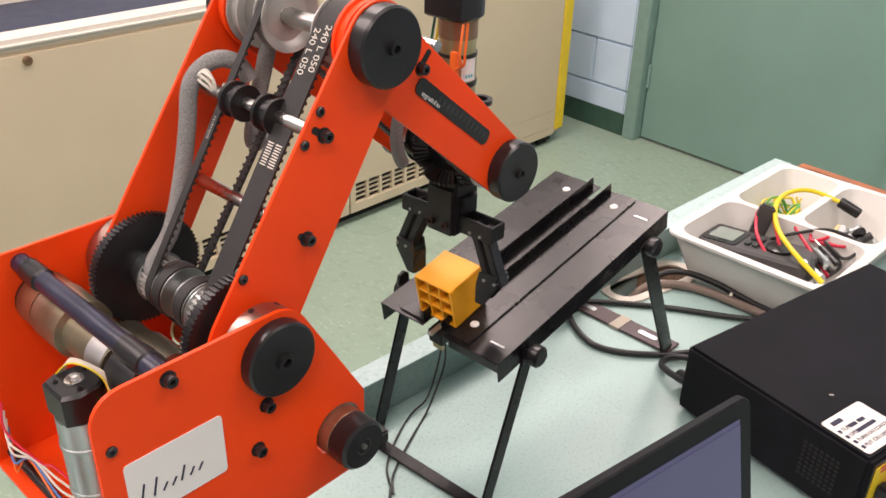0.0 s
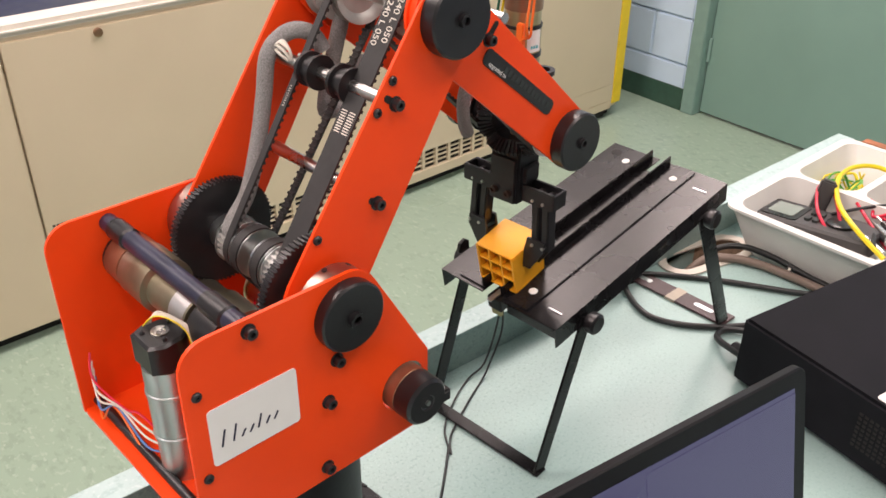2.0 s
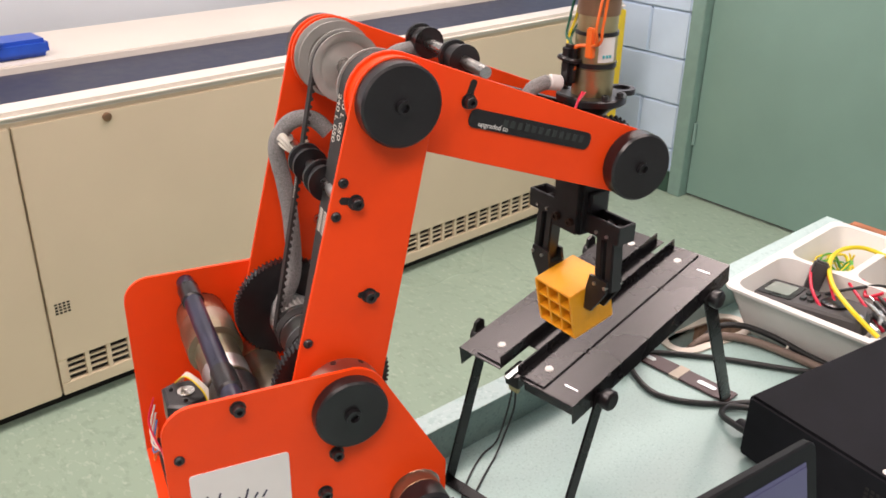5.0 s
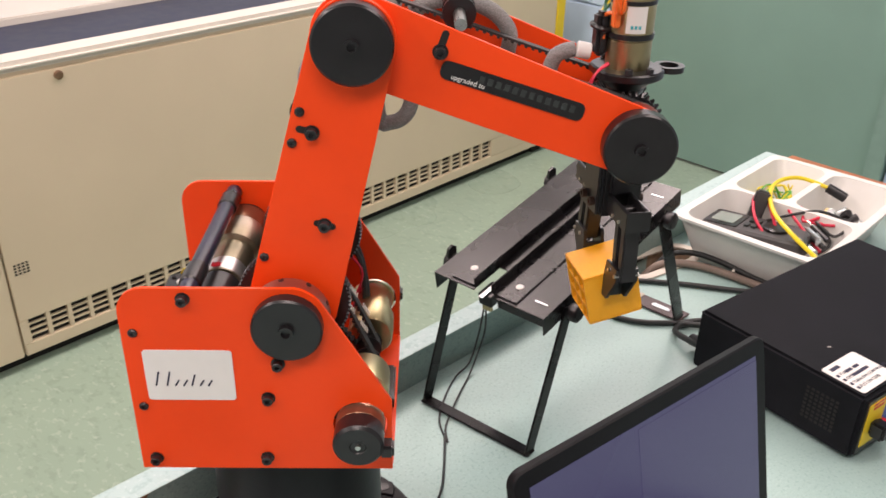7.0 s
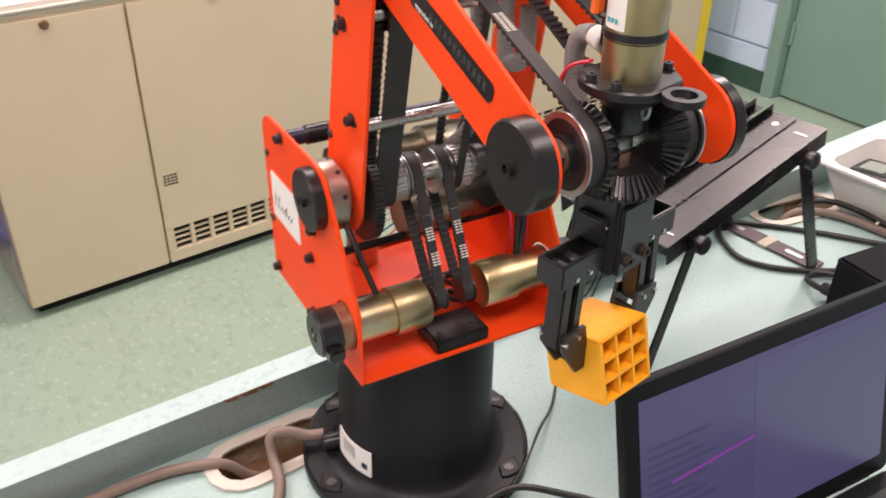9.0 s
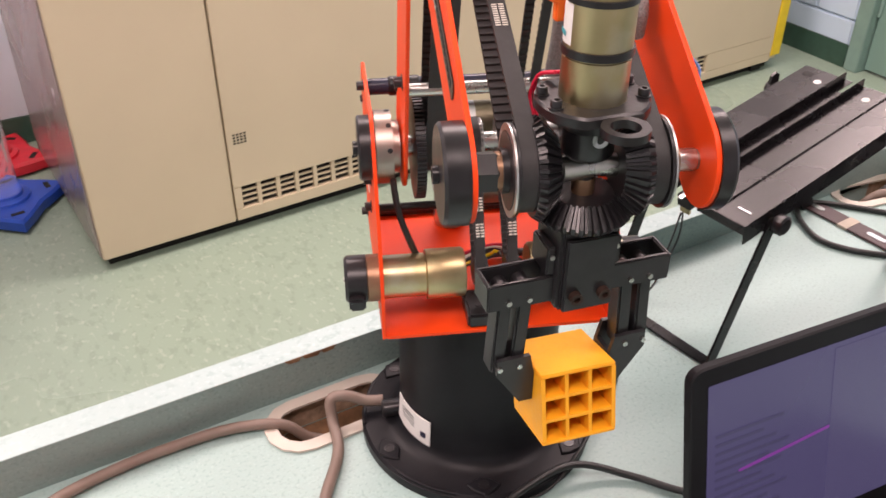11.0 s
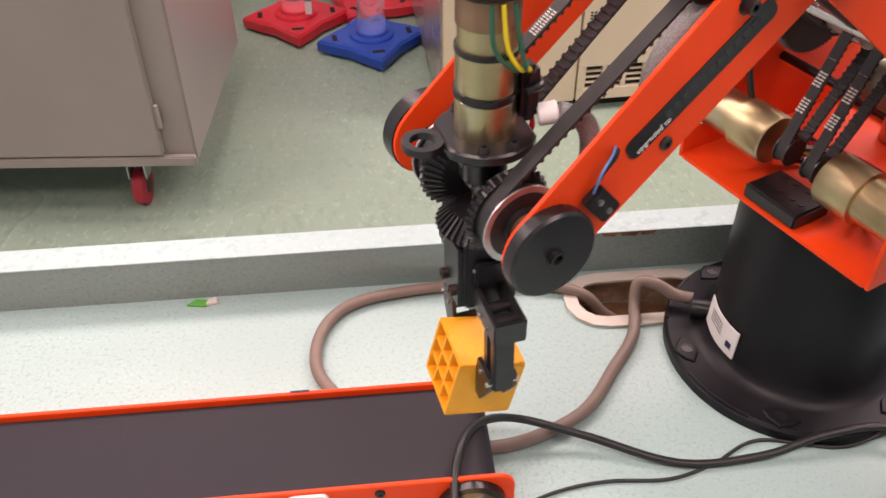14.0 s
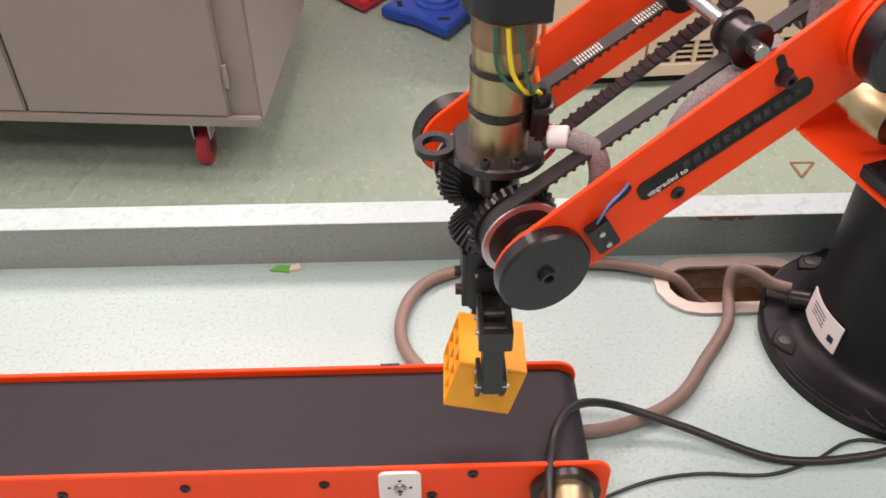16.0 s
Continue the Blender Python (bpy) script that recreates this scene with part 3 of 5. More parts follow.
SEAM = 0.53
ovals = [oval(*h) for h in HOLES]
part("top_panel", holed_plate([(BX0, BY0), (SEAM - .00004, BY0), (SEAM - .00004, LIP0 + .012 * (SEAM - .15)), (.15, LIP0), (BX0, LIP0)], [ovals[0]], -.04, 0), TABLE, bench)
KINK = .15


def lip_y(x):
    return max(0.0, x - KINK) * .012


part("top_panel", holed_plate([(SEAM + .00004, BY0), (BX1, BY0), (BX1, LIP0 + lip_y(BX1)), (SEAM + .00004, LIP0 + lip_y(SEAM))], [ovals[1]], -.04, 0), TABLE, bench)
def along_lip(y0, y1, x1=BX1):
    return [(BX0, y0), (KINK, y0), (x1, y0 + lip_y(x1)), (x1, y1 + lip_y(x1)), (KINK, y1), (BX0, y1)]


# upstand face painted darker, as turned away from the overhead light
part("upstand", E(along_lip(LIP0, LIP1), -.10, LIPZ - .002, plane="xy"), LIPSHADED, bench, "grey-green laminate upstand along the back, its shade put into the colour")
part("edge_strip", E(along_lip(LIP0 - .001, LIP1 + .001), LIPZ - .0018, LIPZ, .0005, plane="xy"), LIPTOP, bench, "pale worn strip on the upstand")
part("end_trim", B((BX1, BX1 + .022, BY0, LIP1 - .03, -.06, LIPZ), bev=.002), WOODTRIM, bench, "orange-brown wooden end trim")
rnd = random.Random(4)
for x0, x1 in ((-.165, -.145), (-.146, -.122), (-.124, -.104)):
    bm = bmesh.new()
    extrude(bm, [(x0, LIPZ - .0005), (x1, LIPZ - .0005), (x1 - .004, LIPZ - .005 - rnd.random() * .004), (x0 + .005, LIPZ - .005 - rnd.random() * .003)], LIP0 - .0014, LIP0 + .002)
    part("chip", bm, RAWWOOD, bench, "chipped brown edge")
for x in (BX0 + .05, -.6, .9, BX1 - .06):
    part("leg", B((x, x + .05, BY0 + .05, BY0 + .10, FLOOR, -.04)), CARTGREY, bench)
    part("leg", B((x, x + .05, .04, .09, FLOOR, -.04)), CARTGREY, bench)
for h, ov in zip(HOLES, ovals):
    c, s = math.cos(radians(h[4])), math.sin(radians(h[4]))
    inner = oval(h[0], h[1], h[2] - .011, h[3] - .011, h[4])
    g = thing("cable_grommet", "beige plastic cable grommet set in the bench top", "grommet", group="cable grommets")
    bm = holed_plate(oval(h[0], h[1], h[2] + .003, h[3] + .003, h[4]), [inner], .0005, .0035)
    part("rim", bm, GROMMET, g)
    bm = bmesh.new()
    o2 = oval(h[0], h[1], h[2] - .0005, h[3] - .0005, h[4])
    for a, b, z in ((o2, inner, 0.0),):
        va = [bm.verts.new((*p, -.001)) for p in a] + [bm.verts.new((*p, -.038)) for p in a]
        m = len(a)
        for i in range(m):
            bm.faces.new((va[i], va[(i + 1) % m], va[m + (i + 1) % m], va[m + i]))
    part("wall", bm, CUTWOOD, g, "raw chipboard inside the cut-out")
    part("bottom", E(oval(h[0], h[1], h[2] + .01, h[3] + .01, h[4]), -.046, -.041, plane="xy"), RAWWOOD, g)

debris = bmesh.new()
extrude(debris, [(-.016, 0), (.004, -.005), (.006, .004), (-.006, .007)], 0, .002, plane="xy")
ob = solid("leaf_scrap", debris, GREENW, "small green and white scrap on the bench", "scrap")
ob.matrix_basis = pose(-.584, .118, .0005, 0, 0, 5)
debris = bmesh.new()
extrude(debris, [(.004, -.003), (.016, -.002), (.014, .006), (.006, .004)], 0, .003, plane="xy")
part("tip", debris, WHW, ob)

# ---------------------------------------------------------------- sloping feeder stand
def feeder_stand():
    st = thing("feeder_stand", "black enamelled steel gravity feeder on folding legs", "stand")
    nl, nr = Vector((.272, .089, .194)), Vector((.284, -.067, .194))
    fl = Vector((.578, .118, .250))
    ux = (fl - nl).normalized()
    uy = (nl - nr).normalized()
    uz = ux.cross(uy).normalized()
    uy = uz.cross(ux)
    m = Matrix((ux, uy, uz)).transposed().to_4x4()
    m.translation = nr
    ln, wd = (fl - nl).length, (nl - nr).length
    deck = bmesh.new()
    notch = [(0, 0), (ln, 0), (ln, wd * .43), (ln - .03, wd * .43), (ln - .03, wd * .58), (ln, wd * .58), (ln, wd), (0, wd), (0, wd * .62), (.05, wd * .62), (.05, wd * .44), (0, wd * .44)]
    extrude(deck, notch, -.0015, .0, plane="xy")
    for y0, y1 in ((-.0015, 0), (wd, wd + .0015)):
        box(deck, 0, ln, y0, y1, -.024, 0)
    box(deck, 0, .0015, 0, wd * .40, -.012, 0)
    dk = part("deck", deck, ENAMEL, st)
    dk.matrix_basis = m
    for yc, w in ((wd * .36, .036), (wd * .74, .036)):
        bm = bmesh.new()
        s = 1 if yc > wd * .5 else -1
        box(bm, .004, ln - .004, yc - w / 2, yc + w / 2, .0004, .0022, bev=.0006)
        box(bm, .004, ln - .004, yc + (w / 2 - .0018 if s < 0 else -w / 2), yc + (w / 2 if s < 0 else -w / 2 + .0018), .002, .013, bev=.0006)
        part("guide_rail", bm, ENAMEL, dk)
        for x in (.03, ln - .03):
            part("rivet", L((x, yc + s * .004, .0022), (0, 0, 1), [(0, .0048), (.0008, .0044), (.0012, .003)], 16), WHITE, dk, "bright rivet head")
    # bright strips added for the lit bench seen through open slots
    for x in (.022, ln - .03):
        part("slot", E(rounded(x - .0010, x + .0010, wd * .05, wd * .16, .0009, 3), .0, .0006, plane="xy"), DULL, dk, "bright strip standing in for a see-through slot")
    part("hole", E(rounded(ln - .022, ln - .012, wd * .87, wd * .95, .002, 3), .0, .0005, plane="xy"), DARK, dk)
    sw = part("microswitch", B((.003, .03, wd * .48, wd * .60, -.022, -.006), bev=.001), BLACK, dk, "black microswitch under the chute end")
    part("lever", B((-.004, .028, wd * .52, wd * .56, -.005, -.0035)), DULL, sw, "bright steel switch lever")
    part("terminal", B((.005, .009, wd * .50, wd * .58, -.03, -.022)), GOLD, sw)
    # folding legs: flat bars in two U frames
    def bar(name, a, b, w, t, mat=ENAMEL, side=(0, 1, 0), label=""):
        a, b = Vector(a), Vector(b)
        d = (b - a).normalized()
        y = Vector(side)
        y = (y - d * y.dot(d)).normalized()
        mm = Matrix((d, y, d.cross(y))).transposed().to_4x4()
        mm.translation = a
        bm = bmesh.new()
        box(bm, -.004, (b - a).length + .004, -t / 2, t / 2, -w / 2, w / 2, bev=.0008)
        ob = part(name, bm, mat, st, label)
        ob.matrix_basis = mm
        return ob
    P1 = m @ Vector((.045, -.004, -.016))
    P2 = m @ Vector((.045, wd + .004, -.016))
    P3 = m @ Vector((ln - .05, -.004, -.016))
    P4 = m @ Vector((ln - .05, wd + .004, -.016))
    F1, F2 = Vector((.282, -.065, .004)), Vector((.262, .093, .004))
    F3, F4 = Vector((.676, -.021, .004)), Vector((.668, .125, .004))
    bar("leg", P1, F1, .016, .003)
    bar("leg", P2, F2, .016, .003)
    bar("leg", P3, F3, .022, .003)
    bar("leg", P4, F4, .022, .003)
    bar("foot_bar", F1, F2, .016, .003, side=(0, 0, 1))
    fb = bar("foot_bar", F3 + Vector((.01, 0, -.001)), F4 + Vector((.01, 0, -.001)), .032, .003, MAROON, (0, 0, 1), "brown flat foot bar with slots and masking tape")
    # foot slots likewise: bright strips laid on, not cut through
    for a, w in ((.022, .03), (.125, .03)):
        part("slot", E(rounded(a, a + w, -.0045, .0045, .004, 3), .0016, .0022), DULL, fb)
    bm = bmesh.new()
    box(bm, .075, .091, -.0022, .0022, -.0165, .0165)
    part("tape", bm, TAPE, fb, "band of masking tape")
    for p, s in ((P1, -1), (P2, 1), (P3, -1), (P4, 1)):
        d = m.to_3x3() @ Vector((0, s, 0))
        if s > 0:
            mw = Matrix.Translation(p + d * .008) @ pose(0, 0, 0, 0, 25, 0)
            for q in (-1, 1):
                bm = bmesh.new()
                extrude(bm, [(q * .004, -.006), (q * .012, -.008), (q * .021, -.004), (q * .023, .004), (q * .018, .009), (q * .008, .007), (q * .004, .005)], -.0025, .0025, .0008)
                wg = part("wing", bm, BLACK, st, "black wing of a clamping nut")
                wg.matrix_basis = mw @ pose(0, 0, 0, 0, 50, 0)
        part("wing_knob", L(p, d, [(0, .005), (.004, .005), (.004, .010), (.008, .0115), (.014, .0115), (.016, .009)], 18), BLACK, st, "black clamping knob")
    return st


feeder_stand()

# ---------------------------------------------------------------- storage tray and what is in it
def tray():
    tr = thing("storage_tray", "milky white plastic tray with three compartments", "tray", pose(.841, .096, 0, 0, 0, 2.6))
    LX, LY, H, t = .366, .236, .085, .003
    dr = .027

    def wall(a, b, inset, z0=.004):
        """One upright wall with draft, from a to b along the rim; inset leans its foot inwards."""
        bm = bmesh.new()
        d = (Vector(b) - Vector(a)).normalized()
        n = Vector((-d.y, d.x))
        lo = [Vector(a) + (n + d) * inset, Vector(b) + (n - d) * inset]
        q = [(*(Vector(a)), H - .002), (*(Vector(b)), H - .002), (*lo[1], z0), (*lo[0], z0)]
        nn = Vector((n.x, n.y, 0)) * t
        f = [bm.verts.new(v) for v in q]
        g = [bm.verts.new(Vector(v) + nn) for v in q]
        bm.faces.new(f), bm.faces.new(g)
        for k in range(4):
            bm.faces.new((f[k], f[(k + 1) % 4], g[(k + 1) % 4], g[k]))
        return bm
    part("bottom", B((dr, LX - dr, -LY + dr, -dr, .0, .004)), TRAYW, tr)
    for a, b in (((0, -LY), (LX, -LY)), ((LX, -LY), (LX, 0)), ((LX, 0), (0, 0)), ((0, 0), (0, -LY))):
        part("wall", wall(a, b, dr), TRAYW, tr)
    cells = [(.004, .162, -LY + .004, -.004, .034, .012, .034, .034),
             (.174, LX - .004, -.104, -.004, .012, .034, .012, .034),
             (.174, LX - .004, -LY + .004, -.116, .012, .034, .034, .012)]
    part("rim", holed_plate(rounded(-.010, LX + .010, -LY - .010, .010, .02), [list(reversed(rounded(*c[:4], .024))) for c in cells], H - .004, H),
         TRAYW, tr, "rolled white rim with dividing ridges")
    for x0, x1, y0, y1, a, b, c, d in cells:
        bm = bmesh.new()
        rings = []
        for q, z, r, g in ((1.12, .0065, .010, 0), (1.0, .0075, .016, 0), (.93, .014, .018, 0), (0, H - .001, .024, 0), (0, H - .001, .024, .0015), (.96, .008, .016, .0015), (1.05, .005, .012, .0015)):
            loop = rounded(x0 + a * q - g, x1 - b * q + g, y0 + c * q - g, y1 - d * q + g, r)
            rings.append([bm.verts.new((x, y, z)) for x, y in loop])
        for u, v in zip(rings, rings[1:]):
            for k in range(len(u)):
                bm.faces.new((u[k], u[(k + 1) % len(u)], v[(k + 1) % len(u)], v[k]))
        bm.faces.new(rings[0]), bm.faces.new(list(reversed(rings[-1])))
        bmesh.ops.recalc_face_normals(bm, faces=bm.faces)
        part("compartment", bm, TRAYW, tr, "moulded compartment with rounded corners")
    base = tr.matrix_basis
    # multimeter
    mm = thing("multimeter", "charcoal digital multimeter lying in the tray", "multimeter", base @ pose(.090, -.096, .034, 3, 4, 94))
    part("case", E(rounded(-.090, .084, -.04, .04, .014), 0, .032, .004, plane="xy"), METER, mm)
    part("bezel", E(rounded(.022, .078, -.033, .033, .006), .032, .0335, plane="xy"), BLACK, mm)
    part("display", E(rounded(.030, .070, -.022, .022, .003), .0335, .0345, plane="xy"), LCD, mm, "grey-green liquid crystal display")
    for y in (-.012, .012):
        for x in (.010, -.002):
            part("button", E(rounded(x - .004, x + .004, y - .007, y + .007, .002), .032, .036, plane="xy"), GREYINK, mm)
    part("range_dial", L((-.035, 0, .032), (0, 0, 1), [(0, .021), (.004, .021), (.005, .018), (.005, .0)], 26), BLACK, mm)
    part("wordmark", B((.073, .078, -.012, .012, .0335, .0339)), GREYINK, mm)
    clamp = thing("meter_probe_block", "grey plug-in probe adapter standing in the tray", "probe", base @ pose(.134, -.066, .030, 12, 12, 30))
    part("body", B((-.009, .009, -.012, .012, 0, .075), bev=.003), METER, clamp)

    def lead(name, label, pts, r, mat, cat="cable"):
        w = thing(name, label, cat, base)
        part("wire", S([(x, max(y, -.214), z) for x, y, z in pts], r, 8), mat, w)
        return w
    lead("red_test_lead", "thin red test lead coiled over the meter", [(.095, -.205, .055), (.130, -.155, .070), (.165, -.115, .078), (.185, -.105, .076), (.180, -.135, .080), (.150, -.150, .072), (.165, -.170, .082), (.188, -.150, .076),
          (.185, -.185, .070), (.155, -.195, .078), (.150, -.165, .074), (.175, -.20, .072), (.160, -.225, .066)], .0026, REDW)
    lead("red_test_lead", "thin red test lead coiled over the meter", [(.070, -.120, .064), (.100, -.085, .078), (.160, -.055, .084), (.165, -.075, .082), (.125, -.105, .078), (.085, -.135, .066)], .0026, REDW)
    lead("black_test_lead", "thin black test lead looped in the tray", [(.12, -.1, .066), (.15, -.13, .078), (.178, -.165, .086), (.185, -.21, .078), (.16, -.235, .072), (.135, -.205, .070), (.15, -.17, .078), (.152, -.20, .05), (.135, -.19, .03)], .0026, CABLE)
    yc = lead("yellow_cable", "bright yellow cable arched over the tray with a black connector", [(.058, -.212, .062), (.065, -.168, .082), (.108, -.116, .088), (.160, -.082, .092), (.207, -.066, .094), (.255, -.066, .092), (.290, -.085, .088),
               (.300, -.130, .080)], .0038, YELW)
    part("plug", C((.302, -.126, .080), (.310, -.160, .066), .009, 16, .002), BLACK, yc, "black moulded plug")
    part("plug", C((.059, -.208, .063), (.082, -.198, .044), .0065, 16, .002), DULL, yc, "bright metal plug")
    rnd = random.Random(11)
    for k, mt, lab in ((0, GREENW, "tangle of green hook-up wire in the tray"), (1, YELW, "tangle of yellow hook-up wire in the tray")):
        w = thing("hookup_wire", lab, "wire", base, group="hook-up wires")
        for j in range(9):
            c = Vector((.252 + rnd.uniform(-.022, .022), -.054 + rnd.uniform(-.010, .010), .032))
            pts = [c + Vector((.046 * math.cos(a + j) + rnd.uniform(-.008, .008), .026 * math.sin(a + j) + rnd.uniform(-.006, .006), rnd.uniform(-.012, .035)))
                   for a in np.linspace(0, rnd.uniform(3, 6), 7)]
            part("strand", S(pts, .0016, 6, 4), mt, w)
    for j in range(16):
        cn = thing("connector", "small metal and plastic connector lying in the tray", "connector",
                   base @ pose(.225 + rnd.random() * .08, -.145 - rnd.random() * .045, .022 + rnd.random() * .032, rnd.uniform(0, 90), rnd.uniform(0, 40), rnd.uniform(0, 180)), group="loose connectors")
        part("shell", C((-.014, 0, 0), (.014, 0, 0), .005 + rnd.random() * .002, 12, .001), rnd.choice((DULL, GOLD, DULL, BLACK)), cn)
        part("pin", C((.014, 0, 0), (.02, 0, 0), .002, 8), STEEL, cn)
    for j in range(6):
        pr = thing("metal_probe", "slim metal probe tip lying in the tray", "probe", base @ pose(.075 + .010 * j, -.188 + rnd.uniform(-.01, .008), .068 + .001 * j, 0, rnd.uniform(-10, 10), rnd.uniform(20, 80)), group="probe tips")
        part("barrel", C((-.025, 0, 0), (.02, 0, 0), .0045, 10, .001), rnd.choice((DULL, BLACK)), pr)
        part("tip", C((.02, 0, 0), (.035, 0, 0), .0016, 8), STEEL, pr)


tray()

# ---------------------------------------------------------------- robot controller
ctl = thing("controller_box", "black steel controller box with a handwritten label on top", "controller", pose(.584, -.100, 0, 0, 0, -7.6))
CX, CY, CZ = .375, .238, .096
part("case", B((0, CX, -CY, 0, .006, CZ), bev=.004), BOXBLACK, ctl)
for x in (.03, CX - .03):
    for y in (-.03, -CY + .03):
        part("foot", C((x, y, 0), (x, y, .0062), .01, 14), BLACK, ctl)
hole = finish(B((-.0006, .0004, -.002, .002, -.00175, .00175)), "vent_hole", DARK)
for i in range(7):
    for j in range(8):
        ob = new("vent_hole", hole)
        ob.parent = ctl
        ob.matrix_basis = pose(0, -CY + .030 + .0065 * i, .030 + .006 * j)
lab = part("label", E(rounded(.008, .077, -.231, -.174, .004), CZ, CZ + .0006, plane="xy"), WHITE, ctl, "white handwritten paper label")
for k, (wd_, bars) in enumerate((("TURN", [(.034, .046), (.049, .060)]), ("OPEN", [(.034, .066)]), ("TURN ON CONTROLLER", []), ("PUT ON LINE", []))):
    y = -.194 - .0090 * k
    text("writing", wd_, .0068 if len(wd_) < 12 else .0062, pose(.0175, y - .002, CZ + .0009), INK, lab)
    strokes("number_bar", lab, [(.0115, y, .0155, y)], (0, 0, CZ + .0007), (1, 0, 0), (0, 1, 0), (0, 0, 1), .0045, INK)
    if bars:
        strokes("word_bar", lab, [(a - .004, y, b - .004, y) for a, b in bars], (0, 0, CZ + .0007), (1, 0, 0), (0, 1, 0), (0, 0, 1), .0045, INK)
strokes("heading_bar", lab, [(.016, -.1825, .033, -.1825)], (0, 0, CZ + .0007), (1, 0, 0), (0, 1, 0), (0, 0, 1), .0055, INK)
fp = part("front_panel", B((.008, CX - .008, -CY - .002, -CY + .001, .010, CZ - .008)), BLACK, ctl)
part("warning_panel", B((.012, .05, -CY - .003, -CY - .0015, .02, CZ - .014), bev=.0004), YELLOWPAINT, fp, "yellow switch panel")
strokes("print_bar", fp, [(.02, .08, .046, .08), (.022, .074, .044, .074)], (0, -CY - .0031, 0), (1, 0, 0), (0, 0, 1), (0, -1, 0), .003, REDP)
part("blue_panel", B((.0505, .075, -CY - .003, -CY - .0015, .02, CZ - .014)), BLUEP, fp, "blue printed panel")
part("switch", B((.022, .04, -CY - .022, -CY - .003, .034, .056), bev=.003), BLACK, fp, "black rotary switch")
part("stop_button", L((.052, -CY - .003, .042), (0, -1, 0), [(0, .006), (.012, .006), (.012, .014), (.02, .014), (.024, .010)], 22), REDP, fp, "red mushroom stop button")
strokes("scratch", ctl, [(.060, -.150, .064, -.153)], (0, 0, CZ + .0001), (1, 0, 0), (0, 1, 0), (0, 0, 1), .0012, WHW)

# ---------------------------------------------------------------- laptop
a, b = Vector((.047, -.2345, .0)), Vector((.393, -.269, .0))
ang = math.degrees(math.atan2(b.y - a.y, b.x - a.x))
lap = thing("laptop", "open black laptop with a dim blue-violet screen", "laptop", pose(.0410, -.2835, 0, 0, 0, ang))
WL, HL, LEAN = .3465, .213, 13.5
part("base", E(rounded(0, WL, -.235, -.002, .012), .002, .020, .003, plane="xy"), LAPBLACK, lap)
part("keyboard", B((.02, WL - .02, -.13, -.02, .0195, .0215), bev=.001), GREYINK, lap)
part("touchpad", B((.12, .22, -.215, -.145, .0195, .0206)), METER, lap)
lid = bmesh.new()
extrude(lid, rounded(0, WL, 0, HL, .012), -.001, .009, .0015)
lid = part("lid", lid, LAPBLACK, lap, "black lid with rounded bezel")
lid.matrix_basis = pose(0, 0, .018, -LEAN, 0, 0)
part("screen", E([(.017, .022), (WL - .017, .022), (WL - .017, HL - .017), (.017, HL - .017)], -.0016, -.0012), SCREEN, lid, "lit blue-violet screen")
part("window_pane", E([(.150, .024), (WL - .017, .024), (WL - .017, HL - .022), (.150, HL - .022)], -.0021, -.0017), SCRPANE, lid)
strokes("highlight_bar", lid, [(.05, .105, .149, .115)], (0, -.0022, 0), (1, 0, 0), (0, 0, 1), (0, -1, 0), .0028, SCRBAR)
bars = [(.025, HL - .033 - .0085 * k, .025 + (.05 + .035 * ((k * 7) % 5) / 5), HL - .033 - .0085 * k) for k in range(4, 17)]
strokes("text_bar", lid, bars, (0, -.0022, 0), (1, 0, 0), (0, 0, 1), (0, -1, 0), .0028, SCRTXT)
for x in (.05, WL - .05):
    part("hinge", C((x - .02, .004, .02), (x + .02, .004, .02), .005, 12), BLACK, lap)

